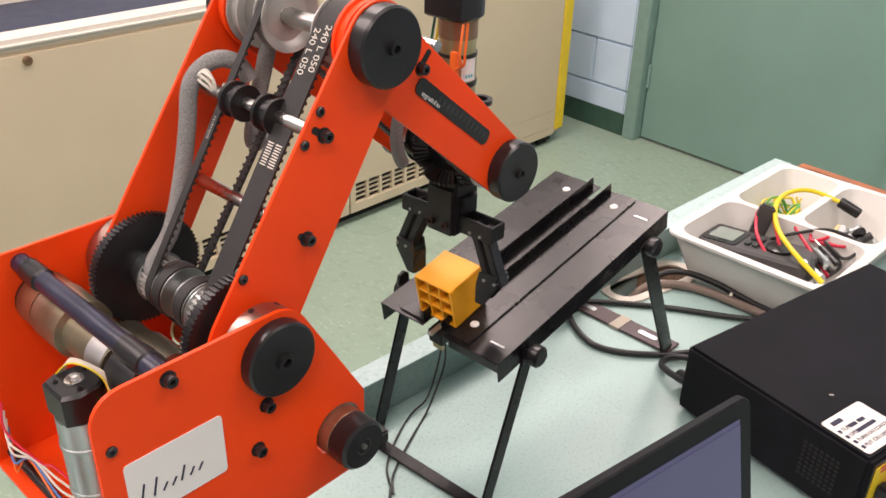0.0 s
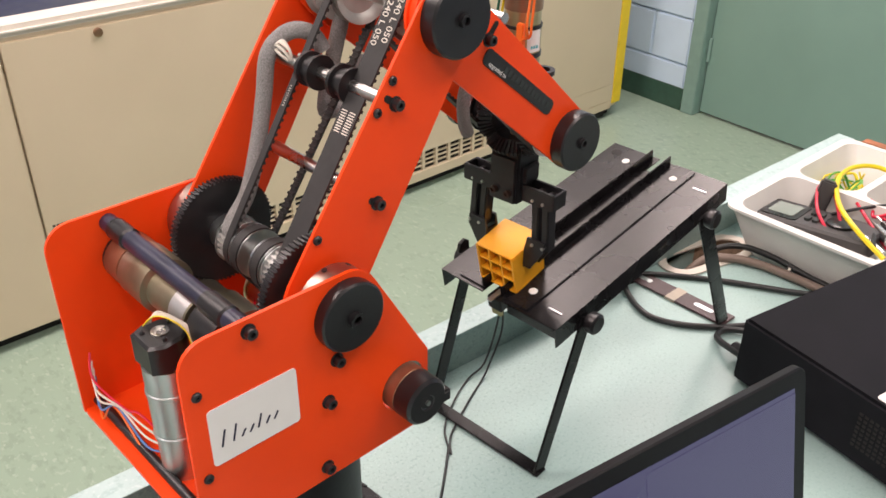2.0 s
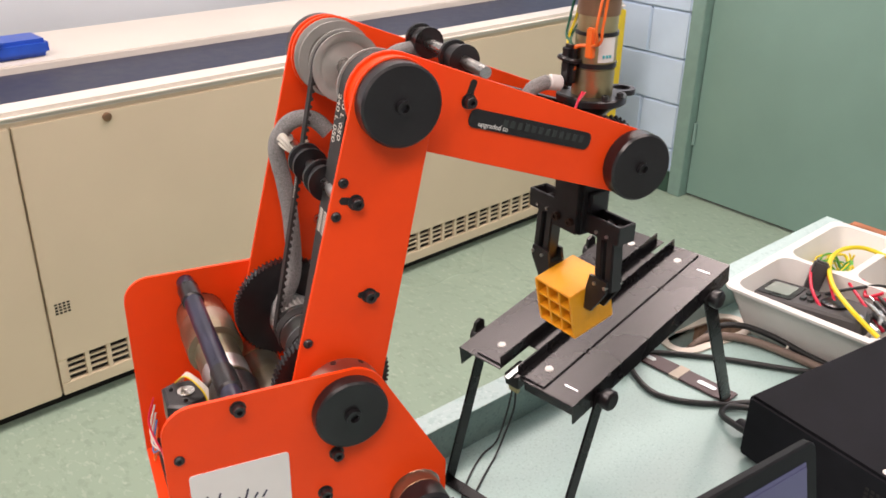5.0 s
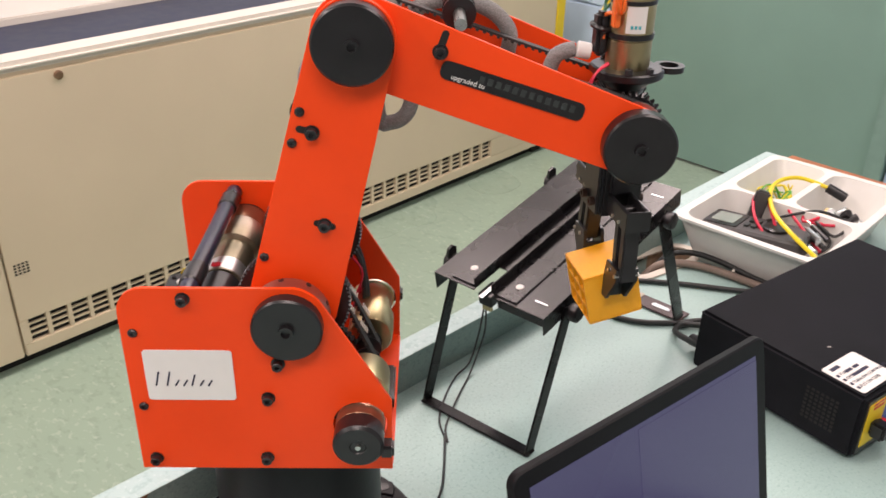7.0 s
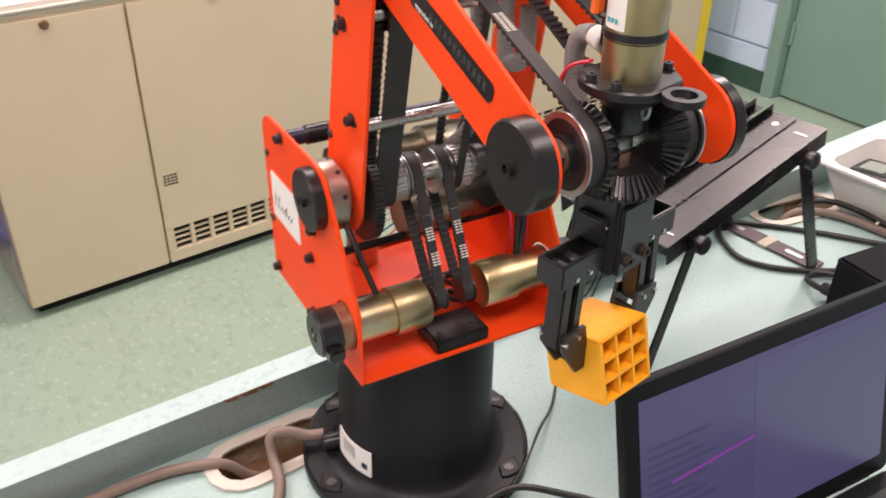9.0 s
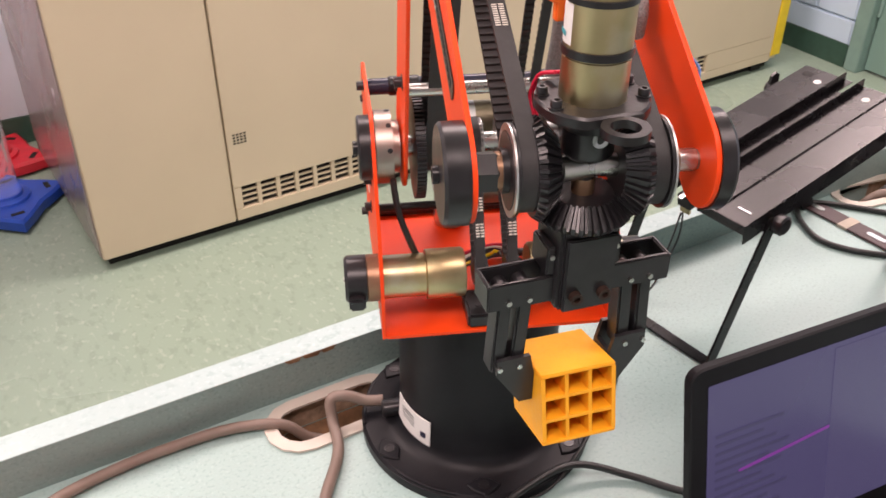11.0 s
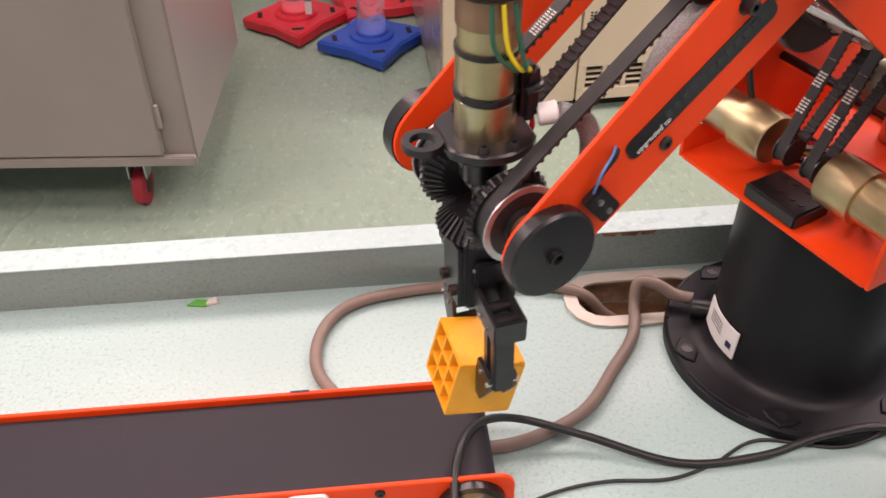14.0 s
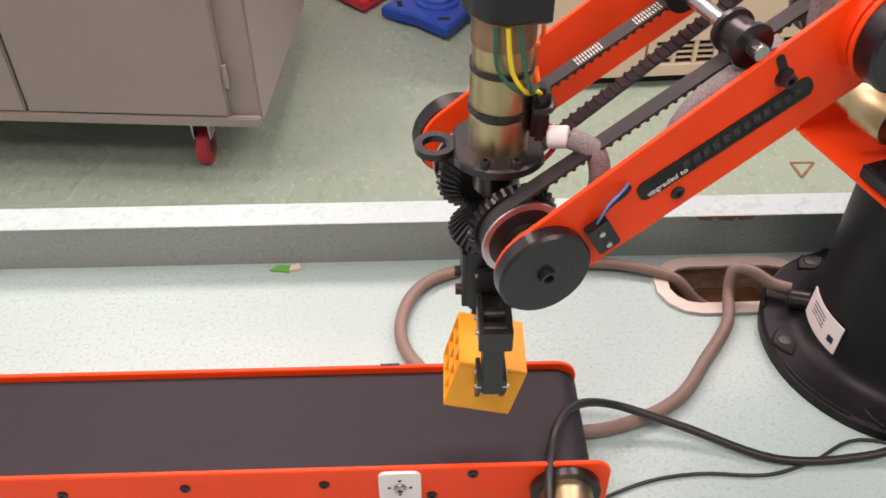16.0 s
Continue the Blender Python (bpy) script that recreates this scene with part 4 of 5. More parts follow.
# ---------------------------------------------------------------- conveyor
def conveyor():
    cv = thing("belt_conveyor", "orange framed belt conveyor with a dark grey belt", "conveyor")
    x0, x1, y0, y1, zt = -1.20, -.316, -.1650, -.0715, .059
    r = .021
    zc = zt - r - .0015
    prof = rounded(x0 - .004, x1 + .0, .006, zt + .006, .018, 5)
    part("side_plate", E(prof, y1 + .001, y1 + .005, .0008), ORANGE, cv)
    fp_ = part("side_plate", E(rounded(x0 - .004, x1 + .012, .006, zt + .008, .014, 5), y0 - .005, y0 - .001, .0008), ORANGE, cv)
    part("under_pan", B((x0 + .02, x1 + .004, y0, y1, .004, .007)), ORANGE, cv)
    o = [(x, z) for x, z in loop_outline((x0 + r, zc), r + .0015, (x1 - r - .001, zc), r + .0015)]
    bm = bmesh.new()
    extrude(bm, o, y0, y1)
    part("belt", bm, BELTGREY, cv, "matt dark grey conveyor belt")
    for xx in (-.615, -.775):
        bm = bmesh.new()
        box(bm, xx, xx + .0012, y0 + .002, y1 - .002, zt - .0004, zt + .0001)
        part("belt_joint", bm, BELTGREY, cv, "dark transverse belt joint")
    for x, z in ((-.717, .046), (-.521, .050), (-.409, .059), (-.625, .050), (-.44, .032)):
        part("screw", dome((x, y0 - .005, z), (0, -1, 0), .0042 if z > .03 else .0022), BLACK, fp_)
    br = part("bracket", E(rounded(-.480, -.448, .022, .065, .006), y0 - .008, y0 - .0052), WHITE, fp_, "pale aluminium sensor bracket")
    part("socket_screw", cap_screw((-.464, y0 - .008, .047), (0, -1, 0), .004, .003), STEEL, br)
    for dx, dz in ((0, .009), (0, -.009), (.008, 0), (-.008, 0)):
        part("hole", C((-.464 + dx, y0 - .0084, .047 + dz), (-.464 + dx, y0 - .0079, .047 + dz), .0013, 8), DARK, br)
    part("name_plate", E(rounded(-.86, -.72, .006, .030, .003), y0 - .0062, y0 - .0052), TAPE, fp_, "pale worn name plate")
    part("ink_mark", B((-.480, -.464, y1 + .0030, y1 + .0053, zt + .0058, zt + .0064)), INK, cv)
    mt = part("motor", L((-.338, y0 - .005, .038), (0, -1, 0), [(0, .024), (.006, .024), (.006, .0205), (.05, .0205), (.05, .019), (.075, .019)], 28), GOLD, cv, "yellow zinc plated drive motor")
    part("end_cap", L((-.338, y0 - .080, .038), (0, -1, 0), [(0, .020), (.016, .020), (.018, .016)], 24), BLACK, mt)
    part("clamp_ring", L((-.338, y0 - .004, .038), (0, -1, 0), [(0, .027), (.008, .027)], 28), BLACK, mt)
    for x in (-1.1, -.75, -.36):
        part("foot", B((x - .012, x + .012, y0 + .01, y1 - .01, 0, .0045)), BLACK, cv)


conveyor()

# ---------------------------------------------------------------- cables on the bench
def cable(label, pts, r, mat, name="cable"):
    c = thing(name, label, "cable")
    part("sheath", S(pts, r, 10), mat, c)
    return c


cable("thick taupe cable looping out of the grommet to the robot base",
      [(-0.087, 0.048, 0.027), (-0.103, 0.056, 0.027), (-0.121, 0.066, 0.034), (-0.137, 0.071, 0.032), (-0.142, 0.058, 0.013), (-0.152, 0.023, 0.007), (-0.181, -0.017, 0.007), (-0.225, -0.069, 0.007), (-0.297, -0.097, 0.007), (-0.359, -0.087, 0.007), (-0.419, -0.052, 0.007), (-0.457, -0.007, 0.007), (-0.465, 0.033, 0.007), (-0.451, 0.075, 0.007), (-0.419, 0.1, 0.007), (-0.359, 0.111, 0.007), (-0.299, 0.113, 0.007), (-0.239, 0.107, 0.008), (-0.189, 0.091, 0.004), (-0.164, 0.083, -0.02), (-0.139, 0.083, -0.038)],
      .0061, TAUPE)
cable("black mains cable lying across the bench to the conveyor",
      [(0.219, -0.252, 0.006), (0.134, -0.206, 0.006), (0.091, -0.155, 0.006), (0.041, -0.121, 0.018), (-0.021, -0.122, 0.018), (-0.076, -0.129, 0.006), (-0.151, -0.129, 0.005), (-0.226, -0.1, 0.014), (-0.286, -0.087, 0.03), (-0.323, -0.107, 0.055), (-0.344, -0.142, 0.07), (-0.353, -0.182, 0.058), (-0.353, -0.232, 0.03), (-0.361, -0.292, 0.006)],
      .0037, CABLE)
cable("thin black wire running round the robot base",
      [(0.232, 0.028, 0.002), (0.17, -0.032, 0.002), (0.12, -0.067, 0.015), (0.06, -0.107, 0.016), (0, -0.126, 0.004), (-0.073, -0.11, 0.002), (-0.12, -0.13, 0.002), (-0.164, -0.142, 0.002), (-0.219, -0.139, 0.002), (-0.27, -0.147, 0.002), (-0.33, -0.172, 0.002)],
      .0016, CABLE)
for dx in (0, .012):
    cable("thin black switch wire hanging from the feeder to the bench",
          [(.366 + dx * .3, .095, .10), (.36 + dx, .097, .06), (.345 + dx, .098, .02), (.327 + dx, .105 - dx, .002), (.285 + dx, .083 - dx, .002), (.245, .052 - dx, .002), (.225, .016, .002)], .0013, CABLE, "switch_wire")
cable("black power cable curling from the grommet past the feeder foot",
      [(0.89, -0.144, 0.006), (0.865, -0.094, 0.006), (0.82, -0.044, 0.006), (0.763, 0.042, 0.005), (0.7, 0.114, 0.005), (0.662, 0.134, 0.006), (0.63, 0.11, 0.006), (0.608, 0.058, 0.005), (0.622, 0.016, 0.005), (0.66, -0.024, 0.005), (0.695, -0.049, 0.006), (0.73, -0.084, 0.006)], .0042, CABLE)
mains = cable("black power lead plugged into the controller", [(0.694, -0.071, 0.006), (0.662, -0.038, 0.008), (0.634, -0.042, 0.01), (0.62, -0.071, 0.016), (0.616, -0.091, 0.02), (0.614, -0.101, 0.022)], .0045, CABLE)
part("plug", C((.627, -.072, .015), (.618, -.104, .022), .009, 14, .002), BLACK, mains)
cable("black cable leading out of the grommet under the tray", [(0.786, 0.108, -0.02), (0.821, 0.097, 0.012), (0.848, 0.068, 0.02), (0.86, 0.02, 0.018), (0.862, -0.04, 0.012), (0.871, -0.11, 0.006)], .005, CABLE)
grey = cable("thick taupe cable leaving the grommet towards the controller", [(0.761, 0.111, -0.025), (0.791, 0.096, 0.004), (0.818, 0.073, 0.009), (0.839, 0.036, 0.009), (0.848, -0.024, 0.009), (0.851, -0.109, 0.009)], .0066, TAUPE)
part("cable_tie", L((.858, -.006, .009), (.2, -1, 0), [(0, .0080), (.004, .0080)], 16), WHW, grey, "white cable tie")

# ---------------------------------------------------------------- the robot arm
SX, SZ, LINK = 0.0183, 0.3448, 0.2205
PB, PU, PF = 0.1000, 0.0745, 0.0630   # middle of the side plates, sideways from the axis


def flat_plate(outer, holes, y0, y1):
    bm = holed_plate(outer, [list(reversed(h)) for h in holes], y0, y1)
    for v in bm.verts:
        v.co = Vector((v.co.x, v.co.z, v.co.y))
    return bm


def circle(cx, cz, r, n=20):
    return arc(cx, cz, r, 0, 360 * (n - 1) / n, n - 1)


robot = thing("robot_arm", "orange and black five-axis bench robot arm on a black pedestal", "robot arm")

# pedestal
prof = [(0, .1225), (.010, .1225), (.013, .1195), (.014, .098), (.017, .091), (.022, .0855), (.029, .0825), (.05, .0805), (.198, .0805), (.200, .078)]
ped = part("pedestal", L((0, 0, 0), (0, 0, 1), prof, 72), PEDBLACK, robot, "round black moulded pedestal with a bolted flange")
for k in range(6):
    a = radians(184.2 + 58.4 * k)
    c, s = math.cos(a), math.sin(a)
    tri = [(.1075 * c + r * math.cos(a + q), .1075 * s + r * math.sin(a + q)) for q, r in ((radians(90), .017), (radians(55), .013), (radians(0), .0135), (radians(-55), .013), (radians(-90), .017), (radians(-150), .010), (radians(150), .010))]
    part("boss", E(tri, .0105, .0158, .0012, plane="xy"), PEDBLACK, ped)
    part("bolt_hole", L((.1085 * c, .1085 * s, .0156), (0, 0, 1), [(0, .0058), (.0008, .0056), (.0008, .0042), (.0003, .0040)], 18), BLACK, ped)
    a2 = [radians(184.2 + 58.4 * k + 13 + 32.5 * j / 8) for j in range(9)]
    part("rim_rib", S([(.1195 * math.cos(q), .1195 * math.sin(q), .0125) for q in a2], .0022, 8, 2), PEDBLACK, ped)
bm = bmesh.new()
for k in range(9):
    a0, a1 = radians(166 + 4.3 * k), radians(166 + 4.3 * (k + 1))
    q = [((.0843 - .035 * (z - .026)) * math.cos(a), (.0843 - .035 * (z - .026)) * math.sin(a), z) for a, z in ((a0, .026), (a1, .026), (a1, .058), (a0, .058))]
    f = [bm.verts.new(v) for v in q] + [bm.verts.new((v[0] * .985, v[1] * .985, v[2])) for v in q]
    bm.faces.new(f[:4])
    bm.faces.new(f[4:])
    for i in range(4):
        bm.faces.new((f[i], f[(i + 1) % 4], f[4 + (i + 1) % 4], f[4 + i]))
bmesh.ops.remove_doubles(bm, verts=bm.verts, dist=1e-5)
part("rating_label", bm, WHITE, ped, "white rating label")
m = pose(0, 0, 0, 0, 0, 199)
bm = bmesh.new()
box(bm, .0838, .0843, -.004, .003, .034, .041, m=m)
part("label_mark", bm, INK, ped)
bm = bmesh.new()
for k in range(4):
    box(bm, .0835, .0840, -.006 - .004, .012, .052 - .004 * k, .0526 - .004 * k, m=pose(0, 0, 0, 0, 0, 182))
part("label_print", bm, GREYINK, ped)
part("cable_gland", C((-.074, .029, .028), (-.094, .037, .026), .0095, 18, .002), BLACK, ped, "black cable gland")

# turret
tur = part("turret", E(rounded(-.112, .098, -.100, .100, .006), .2005, .2035, plane="xy"), ORANGE, robot, "orange turret with two side plates")
outline = (arc(-.090, .3545, .0215, 180, 90, 6) + [(0.010, .3765)] + arc(.0197, .3474, .0295, 80, 32, 6) + [(.0975, .272), (.0975, .2005), (-.112, .2005)])
for s in (-1, 1):
    sp = part("side_plate", flat_plate(outline, [circle(.0715, .248, .0225)], s * PB - .0015, s * PB + .0015), ORANGE, tur)
    o = s * (PB + .0015)
    for x, z, big in ((-.0600, .3670, 1), (-.1020, .336, 0), (-.1030, .2655, 0), (-.0995, .2115, 1), (-.0071, .2125, 1), (-.0020, .2745, 1), (.008, .3080, 1)):
        part("screw", cap_screw((x, o, z), (0, s, 0), .0042, .006) if big else dome((x, o, z), (0, s, 0), .0037), BLACKM, sp)
    part("shoulder_cap", L((SX, o, SZ), (0, s, 0), [(0, .0275), (.009, .0275), (.0105, .026), (.0105, .0075), (.0105, .006), (.0145, .006), (.0145, .0035), (.011, .003)], 40), BLACK, tur, "black round shoulder cap")
    part("clamp_collar", L((SX, s * (PU + .003), SZ), (0, s, 0), [(0, .022), (.006, .022), (.006, .031), (.0200, .031), (.0200, .022), (.0245, .022), (.0245, .012)], 40), COLLAR, tur, "split aluminium clamp collar")
    for a in (60, 100, 20):
        p = Vector((SX + .0311 * math.cos(radians(a)), s * (PU + .012), SZ + .0311 * math.sin(radians(a))))
        part("set_screw", C(p - Vector((math.cos(radians(a)), 0, math.sin(radians(a)))) * .001, p + Vector((math.cos(radians(a)), 0, math.sin(radians(a)))) * .0003, .0022, 10), BLACKM, tur)
    # front motor
    d = s
    fm = part("drive_motor", L((.0715, d * .028, .248), (0, d, 0), [(0, .020), (.002, .0215), (.033, .0215), (.034, .0185), (.071, .0185)], 32), GOLD, tur, "yellow zinc plated gear motor")
    part("motor_ring", L((.0715, d * .098, .248), (0, d, 0), [(0, .0203), (.013, .0203), (.014, .0195)], 32), COPPER if s < 0 else GOLD, fm, "brown motor end ring")
    ec = part("encoder_cap", L((.0715, d * .112, .248), (0, d, 0), [(0, .0205), (.016, .0205), (.0185, .018), (.0185, .007), (.0175, .006)], 32), BLACK, fm, "black encoder cap")
    part("shaft_end", L((.0715, d * .1295, .248), (0, d, 0), [(0, .0022), (.002, .0022)], 12), STEEL, ec)
    bm = bmesh.new()
    box(bm, .088, .100, min(d * .114, d * .128), max(d * .114, d * .128), .234, .246, bev=.002)
    part("connector_block", bm, BLACK, fm)
    part("gear_wheel", gear(SX, SZ, .0455, 72, s * .062 - .004, s * .062 + .004, .0018), BLACKM, tur, "large black spur gear")
    part("gear_boss", L((SX, s * .058, SZ), (0, -s, 0), [(0, .015), (.008, .015)], 24), DULL, tur)
part("label", E(rounded(-.0975, -.0275, .2725, .3205, .003), -PB - .0023, -PB - .0016), WHITE, tur, "white handwritten name label")
W = [(k * .145 + (.05 if k else 0), .2, k * .145 + .075 + (.05 if k else 0), .2 + h) for k, h in enumerate((.75, .75, .3, .3, .6, .3, .3))]
for u0, v0, u1, v1 in W:
    strokes("handwriting_bar", tur, [(u0 * .045, v0 * .018, u1 * .045, v1 * .018)], (-.090, -PB - .0023, .283), (1, 0, 0), (0, 0, 1), (0, -1, 0), .0013, INK, "dark ink bars")
part("tie_bar", C((-.060, -PB, .3655), (-.060, PB, .3655), .0074, 20), TIEBAR, tur, "dark blue-black tie bar")
part("bar_clip", C((-.060, -.080, .3655), (-.060, -.050, .3655), .0089, 18, .002), BLACK, tur)
part("bar_clip", C((-.060, .060, .3655), (-.060, .086, .3655), .0089, 18, .002), BLACK, tur)
for z0, x0 in ((.2725, -.0015), (.208, -.0995), (.2095, -.0071)):
    part("spacer_rod", C((x0, -PB, z0), (x0, PB, z0), .004, 12), BLACKM, tur)
# rear motors across the turret
rm = part("rear_motor", L((-.050, .088, .332), (0, -1, 0), [(0, .0205), (.018, .0205), (.018, .0225), (.055, .0225), (.057, .018), (.112, .018)], 32), BRONZE, tur, "dulled bronze plated rear motor")
part("end_ring", L((-.050, .095, .332), (0, -1, 0), [(0, .0215), (.022, .0215)], 32), COPPER, rm, "aged brown motor end")
part("encoder_cap", L((-.050, .099, .332), (0, -1, 0), [(0, .021), (.0045, .021)], 28), BLACK, rm)
part("motor_label", L((-.050, -.002, .332), (0, -1, 0), [(0, .0184), (.020, .0184)], 32), ALU, rm, "white motor label")
part("label_mark", B((-.058, -.050, -.020, -.015, .3495, .3512)), REDP, rm)
part("gear_head", L((-.050, -.030, .332), (0, -1, 0), [(0, .0195), (.030, .0195), (.032, .012)], 28), BLACK, rm)
rm2 = part("rear_motor", L((-.010, .060, .290), (0, -1, 0), [(0, .018), (.030, .018), (.030, .021), (.07, .021)], 32), BRONZE, tur, "dulled bronze plated lower motor")
part("encoder_cap", L((-.010, .079, .290), (0, -1, 0), [(0, .019), (.0188, .019)], 28), COPPER, rm2)
# upright motor at the back
UX, UY = -.083, -.018
vm = part("upright_motor", L((UX, UY, .2035), (0, 0, 1), [(0, .0165), (.038, .0165), (.039, .0182), (.042, .0182), (.043, .0174), (.078, .0174), (.079, .0182), (.082, .0182), (.083, .0174), (.104, .0174)], 32), DULL, tur, "zinc plated upright base motor")
cap = arc(UX, UY, .0182, -60, 60, 8) + [(UX - .006, UY + .0182), (UX - .0165, UY + .013), (UX - .0165, UY - .013), (UX - .006, UY - .0182)]
cp = part("encoder_cap", E(cap, .3076, .333, .002, plane="xy"), BLACK, vm, "black encoder cap")
part("bearing_cup", L((UX, UY, .333), (0, 0, 1), [(0, .0066), (.0012, .0066), (.0012, .0040), (.0004, .003)], 18), STEEL, cp, "bright bearing cup")
for a in (35, 145, 260):
    part("screw", dome((UX + .0125 * math.cos(radians(a)), UY + .0115 * math.sin(radians(a)), .333), (0, 0, 1), .0018), BLACKM, cp)
for j, mt in enumerate((YELW, WHW, WHW, WHW)):
    part("wire", S([(UX - .006 + .002 * j, UY + .014, .3336), (UX + .001 * j, UY + .006, .343 + .001 * j), (UX + .006 + .002 * j, UY - .006, .344 - .001 * j), (UX + .012 + .001 * j, UY - .016, .336), (UX + .013, UY - .0195 - .0005 * j, .322 - .002 * j), (UX + .011, UY - .019, .306)], .0006, 6, 5), mt, vm)
for j, mt in enumerate((REDW, WHW, WHW, BLUEW, ORW)):
    yy = .03 + .012 * j
    part("wire", S([(-.100, .090, .262 - .008 * j), (-.108, .07, .250 - .01 * j), (-.102, .03 + .006 * j, .242 - .003 * j), (-.100, .008, .250 - .011 * j), (-.092, -.016, .235 - .004 * j)], .0009, 6, 6), mt, tur)
for j in range(5):
    part("wire", S([(-.02 + .012 * j, .04, .207), (0 + .01 * j, .01, .225 + .004 * j), (.025, -.03 + .01 * j, .23), (.03, -.06, .212)], .0016, 6, 6), (REDW, WHW, CABLE, YELW, CABLE)[j], tur)
for j, (y0, y1, zz, mt) in enumerate(((.085, .05, .25, CABLE), (.078, .03, .235, CABLE), (-.085, -.05, .24, CABLE), (.07, .06, .262, REDW), (.088, .068, .228, REDW))):
    part("wire", S([(.05 - .006 * j, y0, .33), (.062, y0 * .95, .30), (.066 - .004 * j, y0 * .8 + .004 * j, zz), (.045, y1, .215), (.015, y1 * .6, .207)], .0028 if mt is CABLE else .0012, 8, 6), mt, tur)
# front belt block
blk = part("belt_block", B((.056, .096, -.027, .027, .2036, .217), bev=.002), BLACK, tur, "black moulded belt tensioner block")
for y in (-.016, -.005, .008, .017):
    for x in (.062, .08):
        part("hole", L((x, y, .217), (0, 0, 1), [(0, .003), (.0006, .003), (.0006, .0022)], 12), BLACKM, blk)
for y0 in (-.019, .009):
    part("motor_pulley", L((.0715, y0 - .001, .248), (0, 1, 0), [(0, .012), (.0015, .012), (.0015, .0085), (.0105, .0085), (.0105, .012), (.012, .012)], 24), BLACKM, tur)
    part("drive_belt", belt((.0715, .248), .0088, (SX, SZ), .0195, y0, y0 + .009, pitch=.0055), RUBBER, tur, "black toothed drive belt")
    for q in range(3):
        f = .3 + .2 * q
        x, z = .0715 + (SX - .0715) * f + .014, .248 + (SZ - .248) * f + .0105
        bm = bmesh.new()
        for k in range(5):
            box(bm, -.0003, .0003, -.0034, -.0005, -.0060 + .0025 * k, -.0046 + .0025 * k)
            box(bm, -.0003, .0003, .0005, .0034, -.0060 + .0025 * k, -.0046 + .0025 * k)
        st = part("belt_print", bm, WHW, tur)
        st.matrix_basis = pose(x, y0 + .0045, z, 0, -31, 0)
# shoulder axle and its pulleys
ax = part("shoulder_axle", C((SX, -.098, SZ), (SX, .098, SZ), .0085, 20), STEEL, tur, "bright steel shoulder axle")
for y0, y1 in ((-.038, -.024), (-.020, -.008), (.008, .020), (.024, .04)):
    part("toothed_pulley", gear(SX, SZ, .0188, 26, y0, y1, .0024), TOOTH, ax, "toothed aluminium pulley")
    for yy in (y0 - .001, y1):
        part("flange", L((SX, yy, SZ), (0, 1, 0), [(0, .0205), (.001, .0205)], 28), DULL, ax)

# upper arm
upper = part("upper_arm", C((.0785, -PU, -.020), (.0785, PU, -.020), .0052, 16), STEEL, robot, "orange upper arm with black belts between two plates")
uo = arc(0, 0, .0355, 95, 265, 14) + arc(LINK, 0, .0295, -82, 82, 14)
uo = [(x, z) for x, z in arc(LINK, 0, .0300, -88, 88, 14) + arc(.002, 0, .0355, 92, 268, 14)]
for s in (-1, 1):
    up = part("side_plate", E(uo, s * PU - .0015, s * PU + .0015, .0004), ORANGE, upper)
    o = s * (PU + .0015)
    for x, z, big in ((.1615, .0257, 0), (.1484, .0141, 1), (.1369, .0264, 0), (.0783, -.0098, 1), (.0393, .0295, 0)):
        part("screw", cap_screw((x, o, z), (0, s, 0), .0042, .006) if big else dome((x, o, z), (0, s, 0), .0036), BLACKM, up)
    for x, z, a in ((.1487, .0175, 90), (.0783, -.0098, 90)):
        bm = bmesh.new()
        extrude(bm, rounded(-.0085, .0085, -.0026, .0026, .0025, 4), min(o, o + s * .0004), max(o, o + s * .0004))
        sl = part("slot", bm, DARK, up)
        sl.matrix_basis = Matrix.Translation((x, 0, z)) @ Matrix.Rotation(radians(a), 4, "Y")
    part("elbow_cap", L((LINK, o, 0), (0, s, 0), [(0, .0285), (.012, .0285), (.0138, .027), (.0138, .005), (.0176, .005), (.0176, .003), (.0145, .0028)], 40), BLACK, upper, "black round elbow cap")
ia = part("idler_axle", C((.1475, -PU, .022), (.1475, PU, .022), .0052, 16), STEEL, upper, "bright idler axle")
for y in (.0085, -.030):
    part("roller", L((.1475, y - .008, .022), (0, 1, 0), [(0, .0135), (.003, .0135), (.004, .0105), (.012, .0105), (.013, .0135), (.016, .0135)], 26), BLACK, ia, "black flanged idler roller")
ea = part("elbow_axle", C((LINK, -PU, 0), (LINK, PU, 0), .006, 18), STEEL, upper, "steel elbow axle")
for y0, y1, r, mt in ((.046, .060, .0262, PALE), (-.059, -.035, .0235, PALE), (.0195, .0305, .0235, PALE)):
    part("elbow_pulley", L((LINK, y0, 0), (0, 1, 0), [(.005, .006), (.005, .019), (.001, .0225), (0, r + .0035), (.0012, r + .0035), (.0012, r), (y1 - y0 - .0012, r), (y1 - y0 - .0012, r + .0035), (y1 - y0, r + .0035)], 36), mt, ea, "flanged aluminium pulley")
part("hub", C((LINK, -.036, 0), (LINK, .026, 0), .0070, 24), STEEL, ea, "bright turned hub")
part("disc_plate", L((LINK, .0612, 0), (0, 1, 0), [(0, .029), (.0095, .029)], 40), ORANGE, upper)
part("disc_plate", L((LINK, -.0707, 0), (0, 1, 0), [(0, .029), (.0095, .029)], 40), ORANGE, upper)
